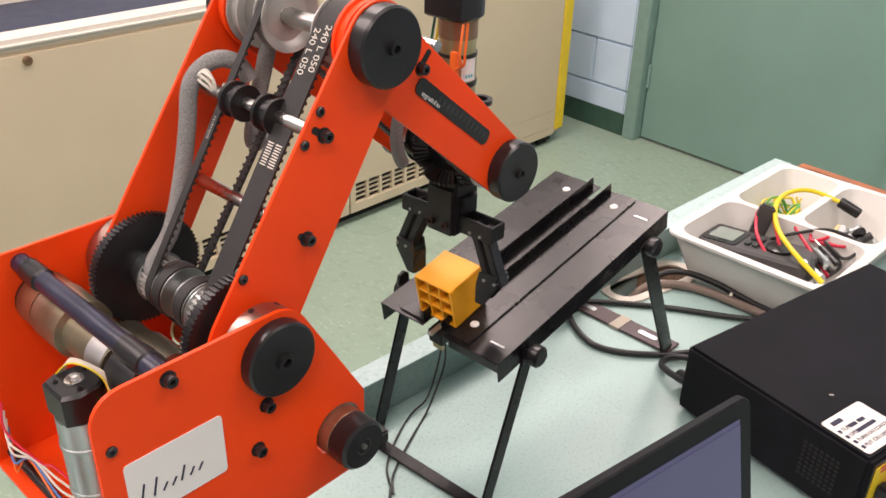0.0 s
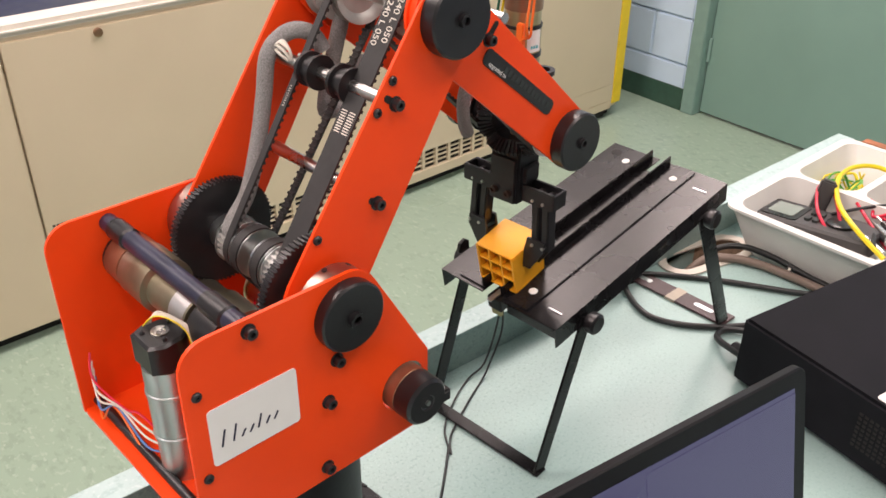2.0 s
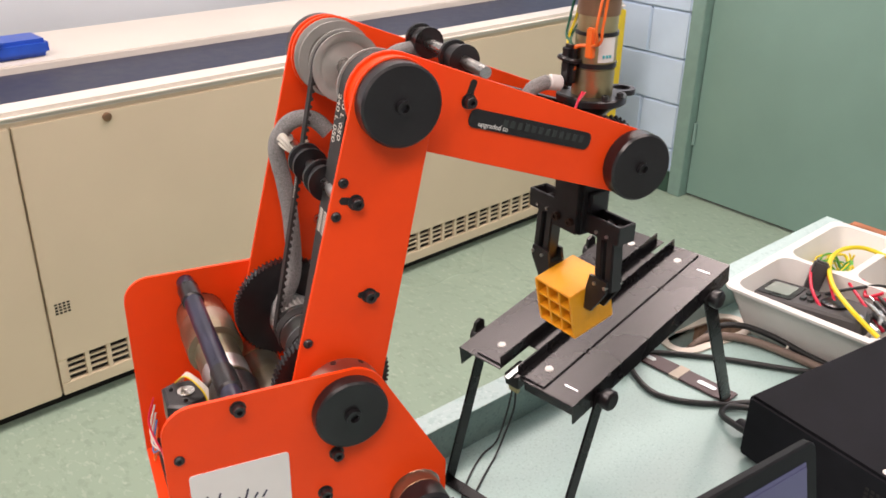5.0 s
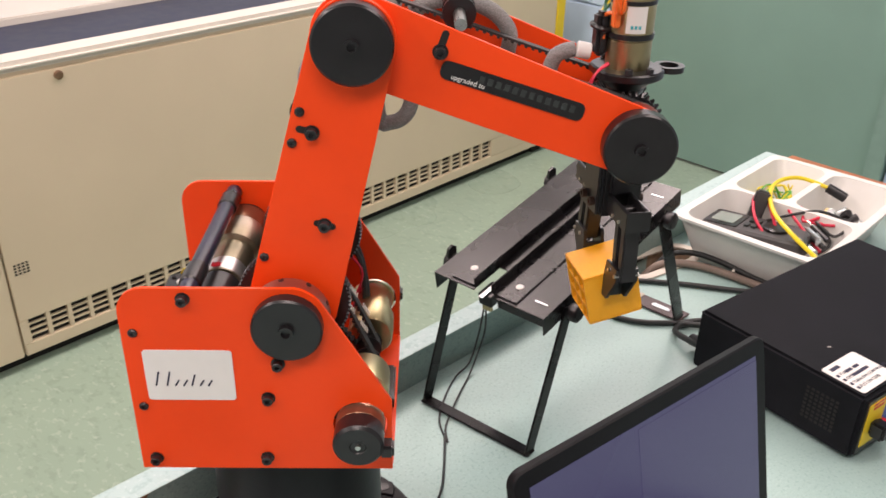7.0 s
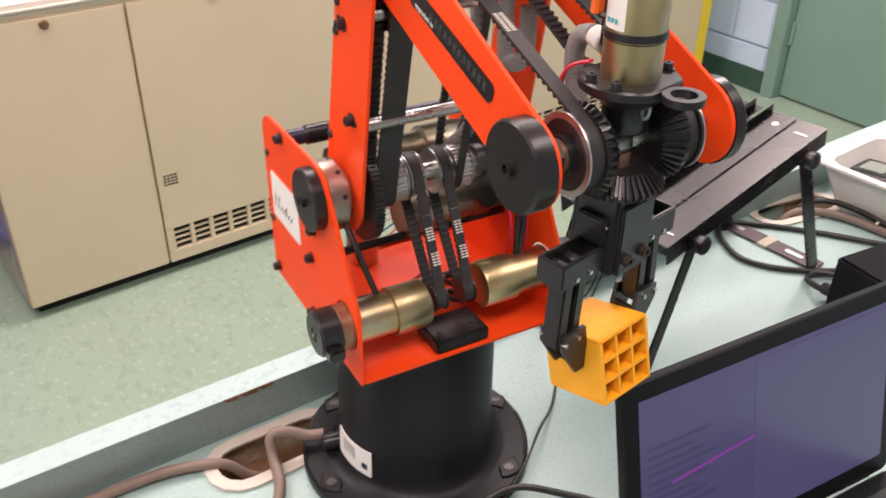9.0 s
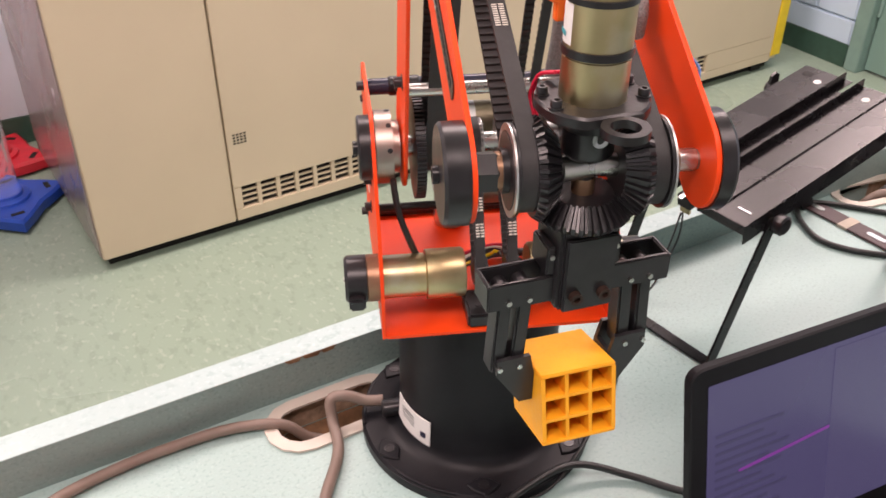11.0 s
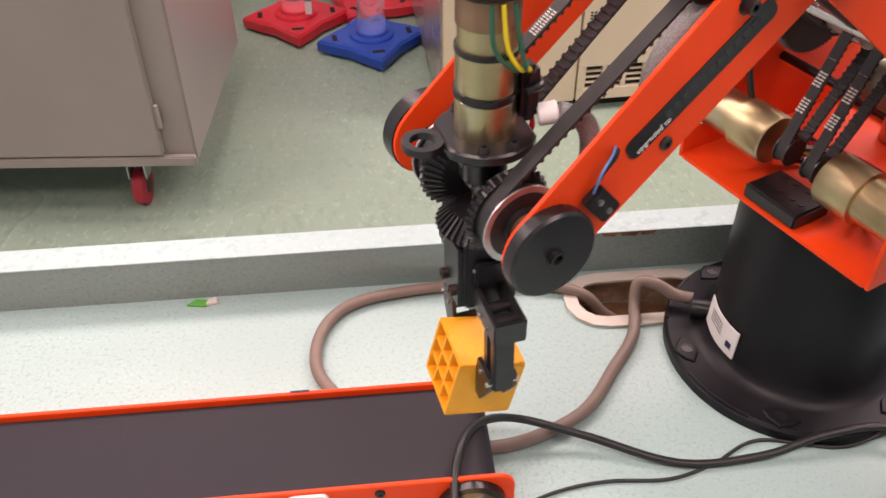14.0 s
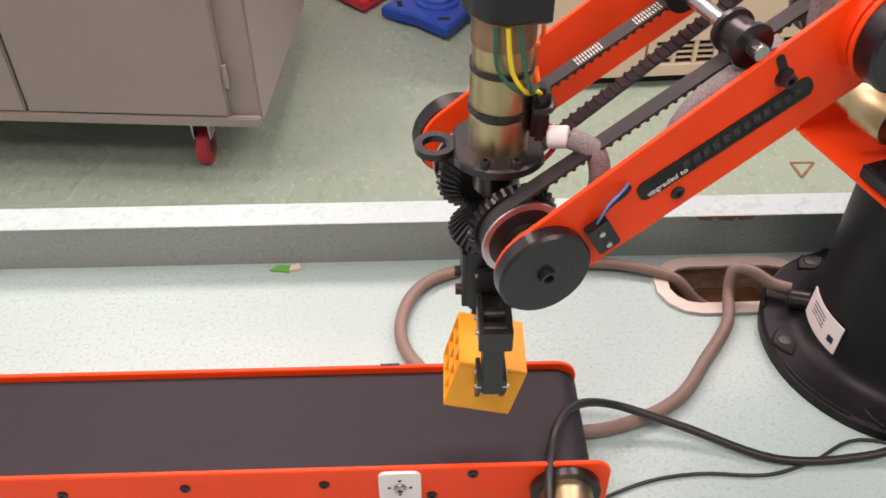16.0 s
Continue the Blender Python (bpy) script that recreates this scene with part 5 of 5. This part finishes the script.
for y0, y1, r0, r1 in ((-.057, -.037, .0205, .0237), (.0215, .0285, .019, .0237)):
    bt = part("toothed_belt", belt((0, 0), r0, (LINK, 0), r1, y0, y1), RUBBER, upper, "long black toothed belt")
    if y0 < -.04:
        for dy, dx in ((.0, .0), (-.0095, .004)):
          tx = text("belt_code", "240 L 050", .0085, Matrix.Translation((.205, -.0415, .0264)) @ Matrix(((-1, 0, 0, 0), (0, 1, 0, 0), (0, 0, 1, 0), (0, 0, 0, 1))) @ pose(0, 0, 0), WHW, bt)
          tx.matrix_basis = Matrix.Translation((.214 + dx, -.0395 + dy, .0258)) @ Matrix.Rotation(radians(-.8), 4, "Y") @ Matrix.Rotation(radians(180), 4, "Z")
    for k in range(1, 2):
        f = .35 + .2 * k
        bm = bmesh.new()
        for q in range(9):
            x = LINK * f - .008 + .002 * q
            z = r0 + (r1 - r0) * x / LINK
            box(bm, x, x + .0009, y0 + .0025, y0 + (y1 - y0) * .45, z + .0017, z + .0020)
            box(bm, x, x + .0009, y0 + (y1 - y0) * .58, y1 - .0025, z + .0017, z + .0020)
        part("belt_print", bm, WHW, bt)
part("hose", S([(-0.0062, 0.0300, 0.0033), (0.0086, 0.0350, 0.0149), (0.0378, 0.0450, 0.0050), (0.0817, 0.0500, 0.0126), (0.1154, 0.0520, 0.0233), (0.1437, 0.0520, 0.0345), (0.1614, 0.0500, 0.0313), (0.1712, 0.0450, 0.0236), (0.1731, 0.0400, 0.0116), (0.1659, 0.0350, 0.0002)], .0066, 14), BRAID, upper, "grey braided cable sleeve")
part("cable_tie", L((.150, .052, .030), (1, .2, .3), [(0, .0085), (.004, .0085)], 16), WHW, upper, "white cable tie")
for k in range(3):
    part("cable_tie", S([(.152 + .004 * k, .058, .024), (.151 + .003 * k, .050 - .002 * k, .0345), (.148 + .003 * k, .040 - .003 * k, .0315), (.146, .036, .022), (.149 + .003 * k, .044, .013)], .0013, 8, 5), WHW, upper, "white cable tie")
part("tie_tail", S([(.152, .047, .036), (.158, .042, .034), (.154, .038, .029)], .0016, 8), WHW, upper)

# forearm
fore = part("forearm", C((LINK, -.060, 0), (LINK, .060, 0), .0062, 18), STEEL, robot, "orange forearm with black label strips")
fo = [(x, z) for x, z in arc(LINK, 0, .0265, -82, 88, 14) + arc(0, 0, .0312, 90, 268, 14)]
for s in (-1, 1):
    fp2 = part("side_plate", E(fo, s * PF - .0015, s * PF + .0015, .0004), ORANGE, fore)
    o = s * (PF + .0015)
    part("screw", cap_screw((.0595, o, .0118), (0, s, 0), .0042, .006), BLACKM, fp2)
    bm = bmesh.new()
    extrude(bm, rounded(-.0026, .0026, -.010, .010, .0025, 4), min(o, o + s * .0004), max(o, o + s * .0004))
    sl = part("slot", bm, DARK, fp2)
    sl.matrix_basis = pose(.0585, 0, .0175)
    cx, cz, tilt = (.1185, .0042, 3) if s < 0 else (.1005, -.002, 3)
    lb = part("label_strip", E(rounded(-.0545, .0545, -.0068, .0068, .005, 4), *sorted((o + s * .0001, o + s * .0009))), BLACK, fp2, "black label strip")
    lb.matrix_basis = Matrix.Translation((cx, 0, cz)) @ Matrix.Rotation(radians(-tilt), 4, "Y")
    if s < 0:
        text("writing", "upgraded to", .0052, pose(-.046, o + s * .001, -.0050, 90, 0, 0), WHITE, lb)
        bars = [(-.026 + .0063 * k, .0008, -.0222 + .0063 * k, .0008) for k in range(12)]
    else:
        text("writing", "upgraded to", .0052, pose(.050, o + s * .001, -.0050, 90, 0, 180), WHITE, lb)
        bars = [(.026 - .0063 * k, .0008, .0222 - .0063 * k, .0008) for k in range(12)]
    for one in bars:
        strokes("name_bar", lb, [one], (0, o + s * .0009, 0), (1, 0, 0), (0, 0, 1), (0, s, 0), .0052, GREYINK)
    cd = .012 if s < 0 else .0075
    part("wrist_cap", L((LINK, o, 0), (0, s, 0), [(0, .0275), (cd, .0275), (cd + .0018, .026), (cd + .0018, .0048), (cd + .0052, .0048), (cd + .0052, .003), (cd + .0025, .0028)], 40), BLACK, fore, "black round wrist cap")
    # wrist pulley with its bevel gear
    part("wrist_pulley", L((LINK, s * .0405, 0), (0, -s, 0), [(0, .018), (0, .0248), (.0014, .0248), (.0014, .0208), (.0125, .0208), (.0125, .0230), (.0145, .0230)], 40), BLACKM, fore, "black toothed wrist pulley")
    part("pulley_flange", L((LINK, s * .0408, 0), (0, s, 0), [(0, .0208), (0, .0250), (.0012, .0250), (.0012, .0222)], 40), ALU, fore, "bright pulley flange")
    part("pulley_hub", L((LINK, s * .0418, 0), (0, s, 0), [(0, .0212), (.0005, .0212), (.0005, .0206), (.0006, .0206), (.0006, .012), (.004, .012), (.004, .007)], 32), BLACKM, fore)
    part("bearing", L((LINK, s * .0446, 0), (0, s, 0), [(0, .0105), (.004, .0105), (.004, .0065)], 24), COPPER, fore)
    part("bevel_gear", bevel_gear((LINK, s * .0262, 0), (0, -s, 0), .0285, .019, .0095, 34), BLACK, fore, "black bevel gear")
    part("spacer", C((LINK, s * .042, 0), (LINK, s * .0615, 0), .0055, 16), COLLAR, fore)
    if s < 0:
        part("hex_nut", L((LINK, -.0475, 0), (0, -1, 0), [(0, .0105), (.001, .0115), (.012, .0115), (.013, .0105)], 6), BLACKM, fore, "black hexagon nut")
    part("forearm_belt", belt((0, 0), .0125, (LINK, 0), .0210, *sorted((s * .0285, s * .0385))), RUBBER, fore, "black toothed forearm belt")
    for k in range(2 if s < 0 else 0):
        f = .38 + .19 * k
        bm = bmesh.new()
        for q in range(10):
            x = LINK * f - .009 + .0019 * q
            z = .0125 + .0085 * x / LINK
            box(bm, x, x + .0008, min(s * .030, s * .033), max(s * .030, s * .033), z + .0017, z + .0020)
            box(bm, x, x + .0008, min(s * .034, s * .037), max(s * .034, s * .037), z + .0017, z + .0020)
        part("belt_print", bm, WHW, fore)
wa = part("idler_axle", C((.066, -PF, .034), (.066, PF, .034), .0045, 14), STEEL, fore, "bright idler axle")
for y in (-.019, .045):
    part("roller", L((.066, y - .010, .034), (0, 1, 0), [(0, .0125), (.003, .0125), (.004, .010), (.016, .010), (.017, .0125), (.020, .0125)], 24), BLACK, wa, "black flanged idler roller")
sw = part("limit_switch", B((.176, .190, PF + .002, PF + .008, -.017, .006), bev=.001), BLACK, fore, "black limit switch")
for z in (-.0115, -.0010):
    part("screw", C((.183, PF + .008, z), (.183, PF + .0092, z), .0018, 10), STEEL, sw)
for j, mt in enumerate((CABLE, CABLE, BLUEW)):
    part("wire", S([(.182, PF + .006, .006), (.172, PF + .007 + .001 * j, .012 + .002 * j), (.161, PF + .006, .012 + .002 * j), (.156, PF + .001, .009 + .002 * j)], .0008, 6, 5), mt, sw)
part("screw", dome((.1355, PF + .0015, -.0165), (0, 1, 0), .0042), BLACKM, fore)
over_hose = part("hose", S([(0.0385, 0.0500, 0.0048), (0.0502, 0.0500, 0.0191), (0.0757, 0.0500, 0.0291), (0.1005, 0.0500, 0.0291), (0.1189, 0.0500, 0.0190), (0.1242, 0.0500, 0.0033)], .0066, 14), BRAID, robot, "grey braided cable sleeve")
under_hose = part("hose", S([(0.0100, 0.0450, -0.0120), (0.0418, 0.0450, -0.0854), (0.0541, 0.0450, -0.0882), (0.0630, 0.0450, -0.0787), (0.0635, 0.0450, -0.0633), (0.0528, 0.0450, -0.0359)], .0066, 14), BRAID, robot, "grey braided cable sleeve")

# wrist and gripper, hanging straight down
grip = part("gripper", L((0, 0, -.034), (0, 0, 1), [(0, .0055), (.040, .0055), (.042, .0125), (.044, .0140), (.062, .0140), (.062, .0135), (.070, .0135)], 30), BLACK, robot, "black gripper with a motor above the wrist")
part("bevel_gear", bevel_gear((0, 0, -.0245), (0, 0, 1), .0285, .019, .0095, 36), BLACK, grip, "black bevel gear")
part("cross_tube", L((0, -.0145, 0), (0, 1, 0), [(0, .0040), (0, .0068), (.029, .0068), (.029, .0040)], 24), STEEL, grip, "bright steel cross tube")
part("grub_screw", L((.0136, 0, .022), (1, 0, 0), [(0, .0048), (.0008, .0048), (.0008, .0035), (.0002, .0025)], 18), DULL, grip)
part("lower_tube", L((0, 0, -.020), (0, 0, 1), [(0, .0062), (.014, .0062)], 20), COPPER, grip)
fl = [(x, y) for x, y in arc(0, 0, .0295, 30, 150, 10) + arc(0, 0, .0295, 210, 330, 10)]
part("motor_flange", E(fl, .0335, .0405, .0012, plane="xy"), BLACK, grip, "black motor flange")
part("flange_skirt", L((0, 0, .024), (0, 0, 1), [(0, .0142), (.0098, .026)], 30), BLACK, grip)
part("flange_eye", holed_plate(arc(.0362, 0, .0120, 0, 345, 22), [list(reversed(arc(.0362, 0, .0075, 0, 345, 22)))], .0350, .0395), BLACK, grip, "black eye on the flange")
for a in (70, 110, 250, 290):
    c, s = math.cos(radians(a)) * .0255, math.sin(radians(a)) * .0255
    part("screw", cap_screw((c, s, .0404), (0, 0, 1), .003, .004), BLACKM, grip)
gm = part("gripper_motor", L((0, 0, .0405), (0, 0, 1), [(0, .0172), (.022, .0172), (.0225, .0166), (.024, .0166), (.0245, .0172), (.050, .0172), (.051, .0163), (.084, .0163)], 36), GOLD, grip, "yellow zinc plated gripper motor")
part("cable_tie", L((0, 0, .064), (0, 0, 1), [(0, .0182), (.004, .0182)], 32), BLACK, gm)
part("cable_tie", L((0, 0, .090), (0, 0, 1), [(0, .0178), (.003, .0178)], 32), BLACK, gm)
part("motor_band", L((0, 0, .106), (0, 0, 1), [(0, .0174), (.016, .0174)], 32), COPPER, gm, "brown motor end")
bm = bmesh.new()
arcs = [radians(-128 + 6.5 * k) for k in range(9)]
low = [bm.verts.new((.01735 * math.cos(a), .01735 * math.sin(a), .0695)) for a in arcs]
top = [bm.verts.new((.01735 * math.cos(a), .01735 * math.sin(a), .0895)) for a in arcs]
for k in range(8):
    bm.faces.new((low[k], low[k + 1], top[k + 1], top[k]))
ml = part("motor_label", bm, WHITE, gm, "white paper motor label")
bm = bmesh.new()
for k in range(3):
    box(bm, .01737, .0176, -.004 + .003 * k, -.002 + .003 * k, .073, .0755, m=pose(0, 0, 0, 0, 0, -103))
part("label_mark", bm, TEAL, ml)
cap = arc(0, 0, .0225, -100, 100, 14) + [(-.022, .0205), (-.022, -.0205)]
part("encoder_cap", E(cap, .124, .1465, .002, plane="xy"), BLACK, gm, "black encoder cap")
part("cap_boss", L((0, 0, .1465), (0, 0, 1), [(0, .0165), (.0012, .0165), (.002, .0155)], 30), BLACK, gm)
for j, (mt, yy) in enumerate(((DKGREEN, .0), (YELW, .005), (DKGREEN, -.004), (ORW, -.008), (ORW, -.011))):
    part("wire", S([(.006 - .006 * j, .021 if j < 3 else -.02, .123), (.004 - .007 * j, .022 if j < 3 else -.022, .100), (-.008 - .003 * j, .0205 if j < 3 else -.019, .086), (-.020, .009 + yy * .6, .080), (-.021, .007 + yy * .5, .062)], .0013, 6, 6), mt, gm)
part("cable_tie", S([(-.0165, .017, .070), (-.0255, .015, .071), (-.0275, .006, .071), (-.0240, -.001, .070), (-.0160, .000, .069)], .0022, 8, 5), BLACK, gm)
part("connector", B((-.0265, -.0165, .001, .014, .048, .082), bev=.003), BLACK, gm, "black plug taped to the motor")
part("orange_plug", B((-.021, -.016, -.016, -.008, .074, .098), bev=.001), ORW, gm, "orange heat-shrunk plug")
part("hose_collar", C((-.027, .010, .050), (-.038, .013, .052), .0066, 16, .001), WHITE, grip, "white taped sleeve end")
part("hose", S([(-.038, .0135, .052), (-.052, .018, .046), (-.057, .020, .028), (-.053, .022, .006), (-.045, .024, -.008)], .0062, 12), BRAID, grip, "grey braided cable sleeve")
for j in range(2):
    part("wire", S([(-.020, -.012 + .003 * j, .046), (-.032, -.016, .040), (-.036, -.018 + .003 * j, .025), (-.026, -.016, .010)], .0011, 6, 6), REDW, grip)
# gripper body
bm = B((-.0165, .0165, -.0175, .0175, -.082, -.0265), bev=.002)
gb = part("gripper_body", bm, BLACKM, grip, "black machined gripper body")
part("body_plate", B((.0165, .0195, -.0150, .0150, -.081, -.034), bev=.0008), BLACKM, gb)
part("body_plate", B((-.0195, -.0165, -.0150, .0150, -.081, -.034), bev=.0008), BLACKM, gb)
for y in (-.0085, .0085):
    for x, d in ((.0195, 1), (-.0195, -1)):
        part("lead_bolt", L((x, y, -.0705), (d, 0, 0), [(0, .0038), (.004, .0038), (.004, .002), (.002, .002)], 14), RUST, gb)
for y in (-.0195, .0195):
    part("tab", B((-.0105, .0105, *sorted((y - math.copysign(.0025, y), y + math.copysign(.003, y))), -.060, -.042), bev=.001), BLACKM, gb)
    part("pin", C((.0105, y, -.048), (.0116, y, -.048), .0015, 10), STEEL, gb)
for s in (-1, 1):
    y0, y1 = sorted((s * .0150, s * .0555))
    bm = B((.0072, .0105, y0, y1, -.0785, -.0610), (-.0105, -.0072, y0, y1, -.0785, -.0610), bev=.0008)
    box(bm, -.0105, .0105, *sorted((s * .0540, s * .0565)), -.0785, -.0610, bev=.0008)
    arm = part("bracket", bm, BLACKM, grip, "black channel bracket carrying a finger")
    for y in (s * .0315, s * .0438):
        for x, d in ((.0105, 1), (-.0105, -1)):
            part("pin", C((x, y, -.0737), (x + d * .0016, y, -.0737), .0016, 12), STEEL, arm)
        part("pivot", C((-.0072, y, -.0710), (.0072, y, -.0710), .0045, 16), BLACKM, arm)

# moving finger links and tips
LINKS, TIPS = [], []
for s in (-1, 1):
    for off in (.0315, .0438):
        bm = B((-.0068, .0068, -.0042, .0042, -.054, .006), bev=.0012)
        lk = part("finger_link", bm, BLACKM, robot, "black finger link")
        for x, d in ((.0068, 1), (-.0068, -1)):
            part("pin", C((x, 0, -.049), (x + d * .0044, 0, -.049), .0017, 10), STEEL, lk)
        LINKS.append((lk, s, off))
    bm = bmesh.new()
    pts = [(s * .003, .006), (s * .0235, .006), (s * .0240, -.005), (s * .0085, -.029), (s * .0, -.029), (s * 0.0, -.008)]
    pts = pts if s > 0 else pts[::-1]
    for x0, x1 in ((-.0098, -.0070), (.0070, .0098)):
        extrude(bm, [(x, z) for x, z in [(p[0], p[1]) for p in pts]], x0, x1)
    for v in bm.verts:
        v.co = Vector((v.co.y, v.co.x, v.co.z))
    box(bm, -.0070, .0070, *sorted((s * .0, s * .003)), -.030, -.006)
    tip = part("fingertip", bm, BLACKM, robot, "black pivoting fingertip")
    part("rubber_pad", L((0, s * .0001, -.018), (0, -s, 0), [(0, .0085), (.0012, .0085), (.0018, .0078)], 20), RUBBER, tip)
    TIPS.append((tip, s))

# ---------------------------------------------------------------- the yellow block in the gripper
def grid_block():
    h, t, d = .0241, .0026, .0022
    ob = thing("yellow_block", "yellow 3D-printed block with a three by three grid of square holes", "block")
    bm = bmesh.new()
    box(bm, -h, h, -h, h, h - t, h, bev=.0006)
    box(bm, -h, h, -h, h, -h, -h + t, bev=.0006)
    box(bm, -h, h, -h, -h + t, -h + t, h - t)
    box(bm, -h, h, h - t, h, -h + t, h - t)
    part("shell", bm, YELLOWP, ob)
    g3 = (2 * h - 2 * t - 2 * d) / 3
    for k in (1, 2):
        c = -h + t + g3 * k + d * (k - .5)
        part("partition", B((-h + .0004, h - .0004, c - d / 2, c + d / 2, -h + t, h - t)), YELLOWP, ob)
        for j in range(3):
            a = -h + t + j * (g3 + d)
            part("partition", B((-h + .0004, h - .0004, a, a + g3, c - d / 2, c + d / 2)), YELLOWP, ob)
    part("middle_web", B((-.001, .001, -h + t, h - t, -h + t, h - t)), YELLOWP, ob)
    return ob


block = grid_block()

# ---------------------------------------------------------------- motion
JOINTS = [
    (0.0, 4.44, 56.10, -41.57),
    (0.5, 4.66, 55.85, -41.44),
    (1.0, 4.88, 55.68, -41.39),
    (1.5, 4.50, 55.98, -41.44),
    (2.0, 4.46, 55.91, -41.41),
    (2.5, 4.68, 57.88, -39.49),
    (3.0, 4.42, 67.05, -30.97),
    (3.5, 4.13, 74.21, -22.08),
    (3.7, 4.12, 75.57, -18.45),
    (5.8, -34.15, 77.87, -20.49),
    (6.0, -39.29, 76.39, -20.35),
    (6.5, -41.69, 75.02, -20.41),
    (7.0, -43.19, 75.72, -20.32),
    (7.5, -52.53, 79.02, -21.17),
    (8.0, -67.01, 81.33, -21.60),
    (8.5, -82.12, 80.63, -22.41),
    (9.0, -95.70, 77.62, -22.09),
    (9.2, -99.95, 76.11, -21.78),
    (11.3, -115.21, 71.60, -24.96),
    (11.5, -119.02, 70.71, -28.78),
    (12.0, -128.77, 66.18, -33.20),
    (12.5, -137.18, 60.09, -38.49),
    (13.0, -143.94, 52.86, -40.29),
    (13.5, -151.34, 44.23, -43.12),
    (14.0, -155.94, 35.24, -40.51),
    (14.5, -159.39, 24.83, -34.89),
    (15.0, -161.28, 18.75, -31.93),
    (15.5, -162.02, 16.38, -30.78),
    (16.0, -161.99, 16.02, -30.82),
]
ROLL = [(0, 3), (1, 3.5), (2.5, 6), (3, 10.2), (3.5, 11.8), (5.8, 11.5), (7, 11.8), (8.5, 12.6), (9.2, 14), (11.3, 9.3), (11.5, 6.9), (12, 5), (12.5, 0), (13, -4.8), (13.5, -9), (14, -12.5), (14.5, -17.6), (15, -18.2), (16, -18.9)]
# the slack hose is drawn in as the elbow opens
OVER = [(0, 0), (9.2, 0), (12.5, -.010), (16, -.012)]
UNDER = [(0, 0), (9.2, 0), (12.5, .030), (14, .050), (16, .055)]
OPEN = [(0, .019), (.3, .010), (.7, .005), (1.1, .003), (16, .003)]


def glide(keys, t):
    """Monotone cubic through (time, value) keys."""
    x, y = [k[0] for k in keys], [k[1] for k in keys]
    if t <= x[0] or t >= x[-1]:
        return y[0] if t <= x[0] else y[-1]
    i = max(j for j in range(len(x)) if x[j] <= t)
    s = [(y[j + 1] - y[j]) / (x[j + 1] - x[j]) for j in range(len(x) - 1)]

    def slope(j):
        if j == 0 or j == len(x) - 1:
            return 0.0
        a, b = s[j - 1], s[j]
        return 0.0 if a * b <= 0 else 2 * a * b / (a + b)
    h = x[i + 1] - x[i]
    u = (t - x[i]) / h
    return (y[i] * (1 + 2 * u) * (1 - u) ** 2 + slope(i) * h * u * (1 - u) ** 2
            + y[i + 1] * u * u * (3 - 2 * u) + slope(i + 1) * h * u * u * (u - 1))


def arm_poses(t):
    base, a1, a2 = (glide([(k[0], k[j]) for k in JOINTS], t) for j in (1, 2, 3))
    turn = pose(0, 0, 0, 0, 0, base)
    up_ = turn @ Matrix.Translation((SX, 0, SZ)) @ pose(0, 0, 0, 0, -a1, 0)
    ex, ez = SX + LINK * math.cos(radians(a1)), SZ + LINK * math.sin(radians(a1))
    fo_ = turn @ Matrix.Translation((ex, 0, ez)) @ pose(0, 0, 0, 0, -a2, 0)
    wx, wz = ex + LINK * math.cos(radians(a2)), ez + LINK * math.sin(radians(a2))
    gr_ = turn @ Matrix.Translation((wx, 0, wz)) @ pose(0, 0, 0, 0, 0, glide(ROLL, t))
    return turn, up_, fo_, gr_


def motions():
    times = [round(.1 * k, 1) for k in range(161)]
    poses = {t: arm_poses(t) for t in times}
    for ob, j in ((tur, 0), (upper, 1), (fore, 2), (grip, 3)):
        walk(ob, [(t, poses[t][j]) for t in times])
    for ob, slack in ((over_hose, OVER), (under_hose, UNDER)):
        walk(ob, [(t, poses[t][2] @ pose(0, 0, glide(slack, t), 0, 0, 0)) for t in times])
    for ob, s, off in LINKS:
        walk(ob, [(t, poses[t][3] @ Matrix.Translation((0, s * off, -.0737)) @ pose(0, 0, 0, math.degrees(s * math.asin(glide(OPEN, t) / .049)), 0, 0)) for t in times])
    for ob, s in TIPS:
        walk(ob, [(t, poses[t][3] @ Matrix.Translation((0, s * (.0215 + glide(OPEN, t)), -.0737 - math.sqrt(.049 ** 2 - glide(OPEN, t) ** 2)))) for t in times])
    walk(block, [(t, poses[t][3] @ pose(.0020, 0, -.1547, 0, -13.3, -1.0)) for t in times])


motions()
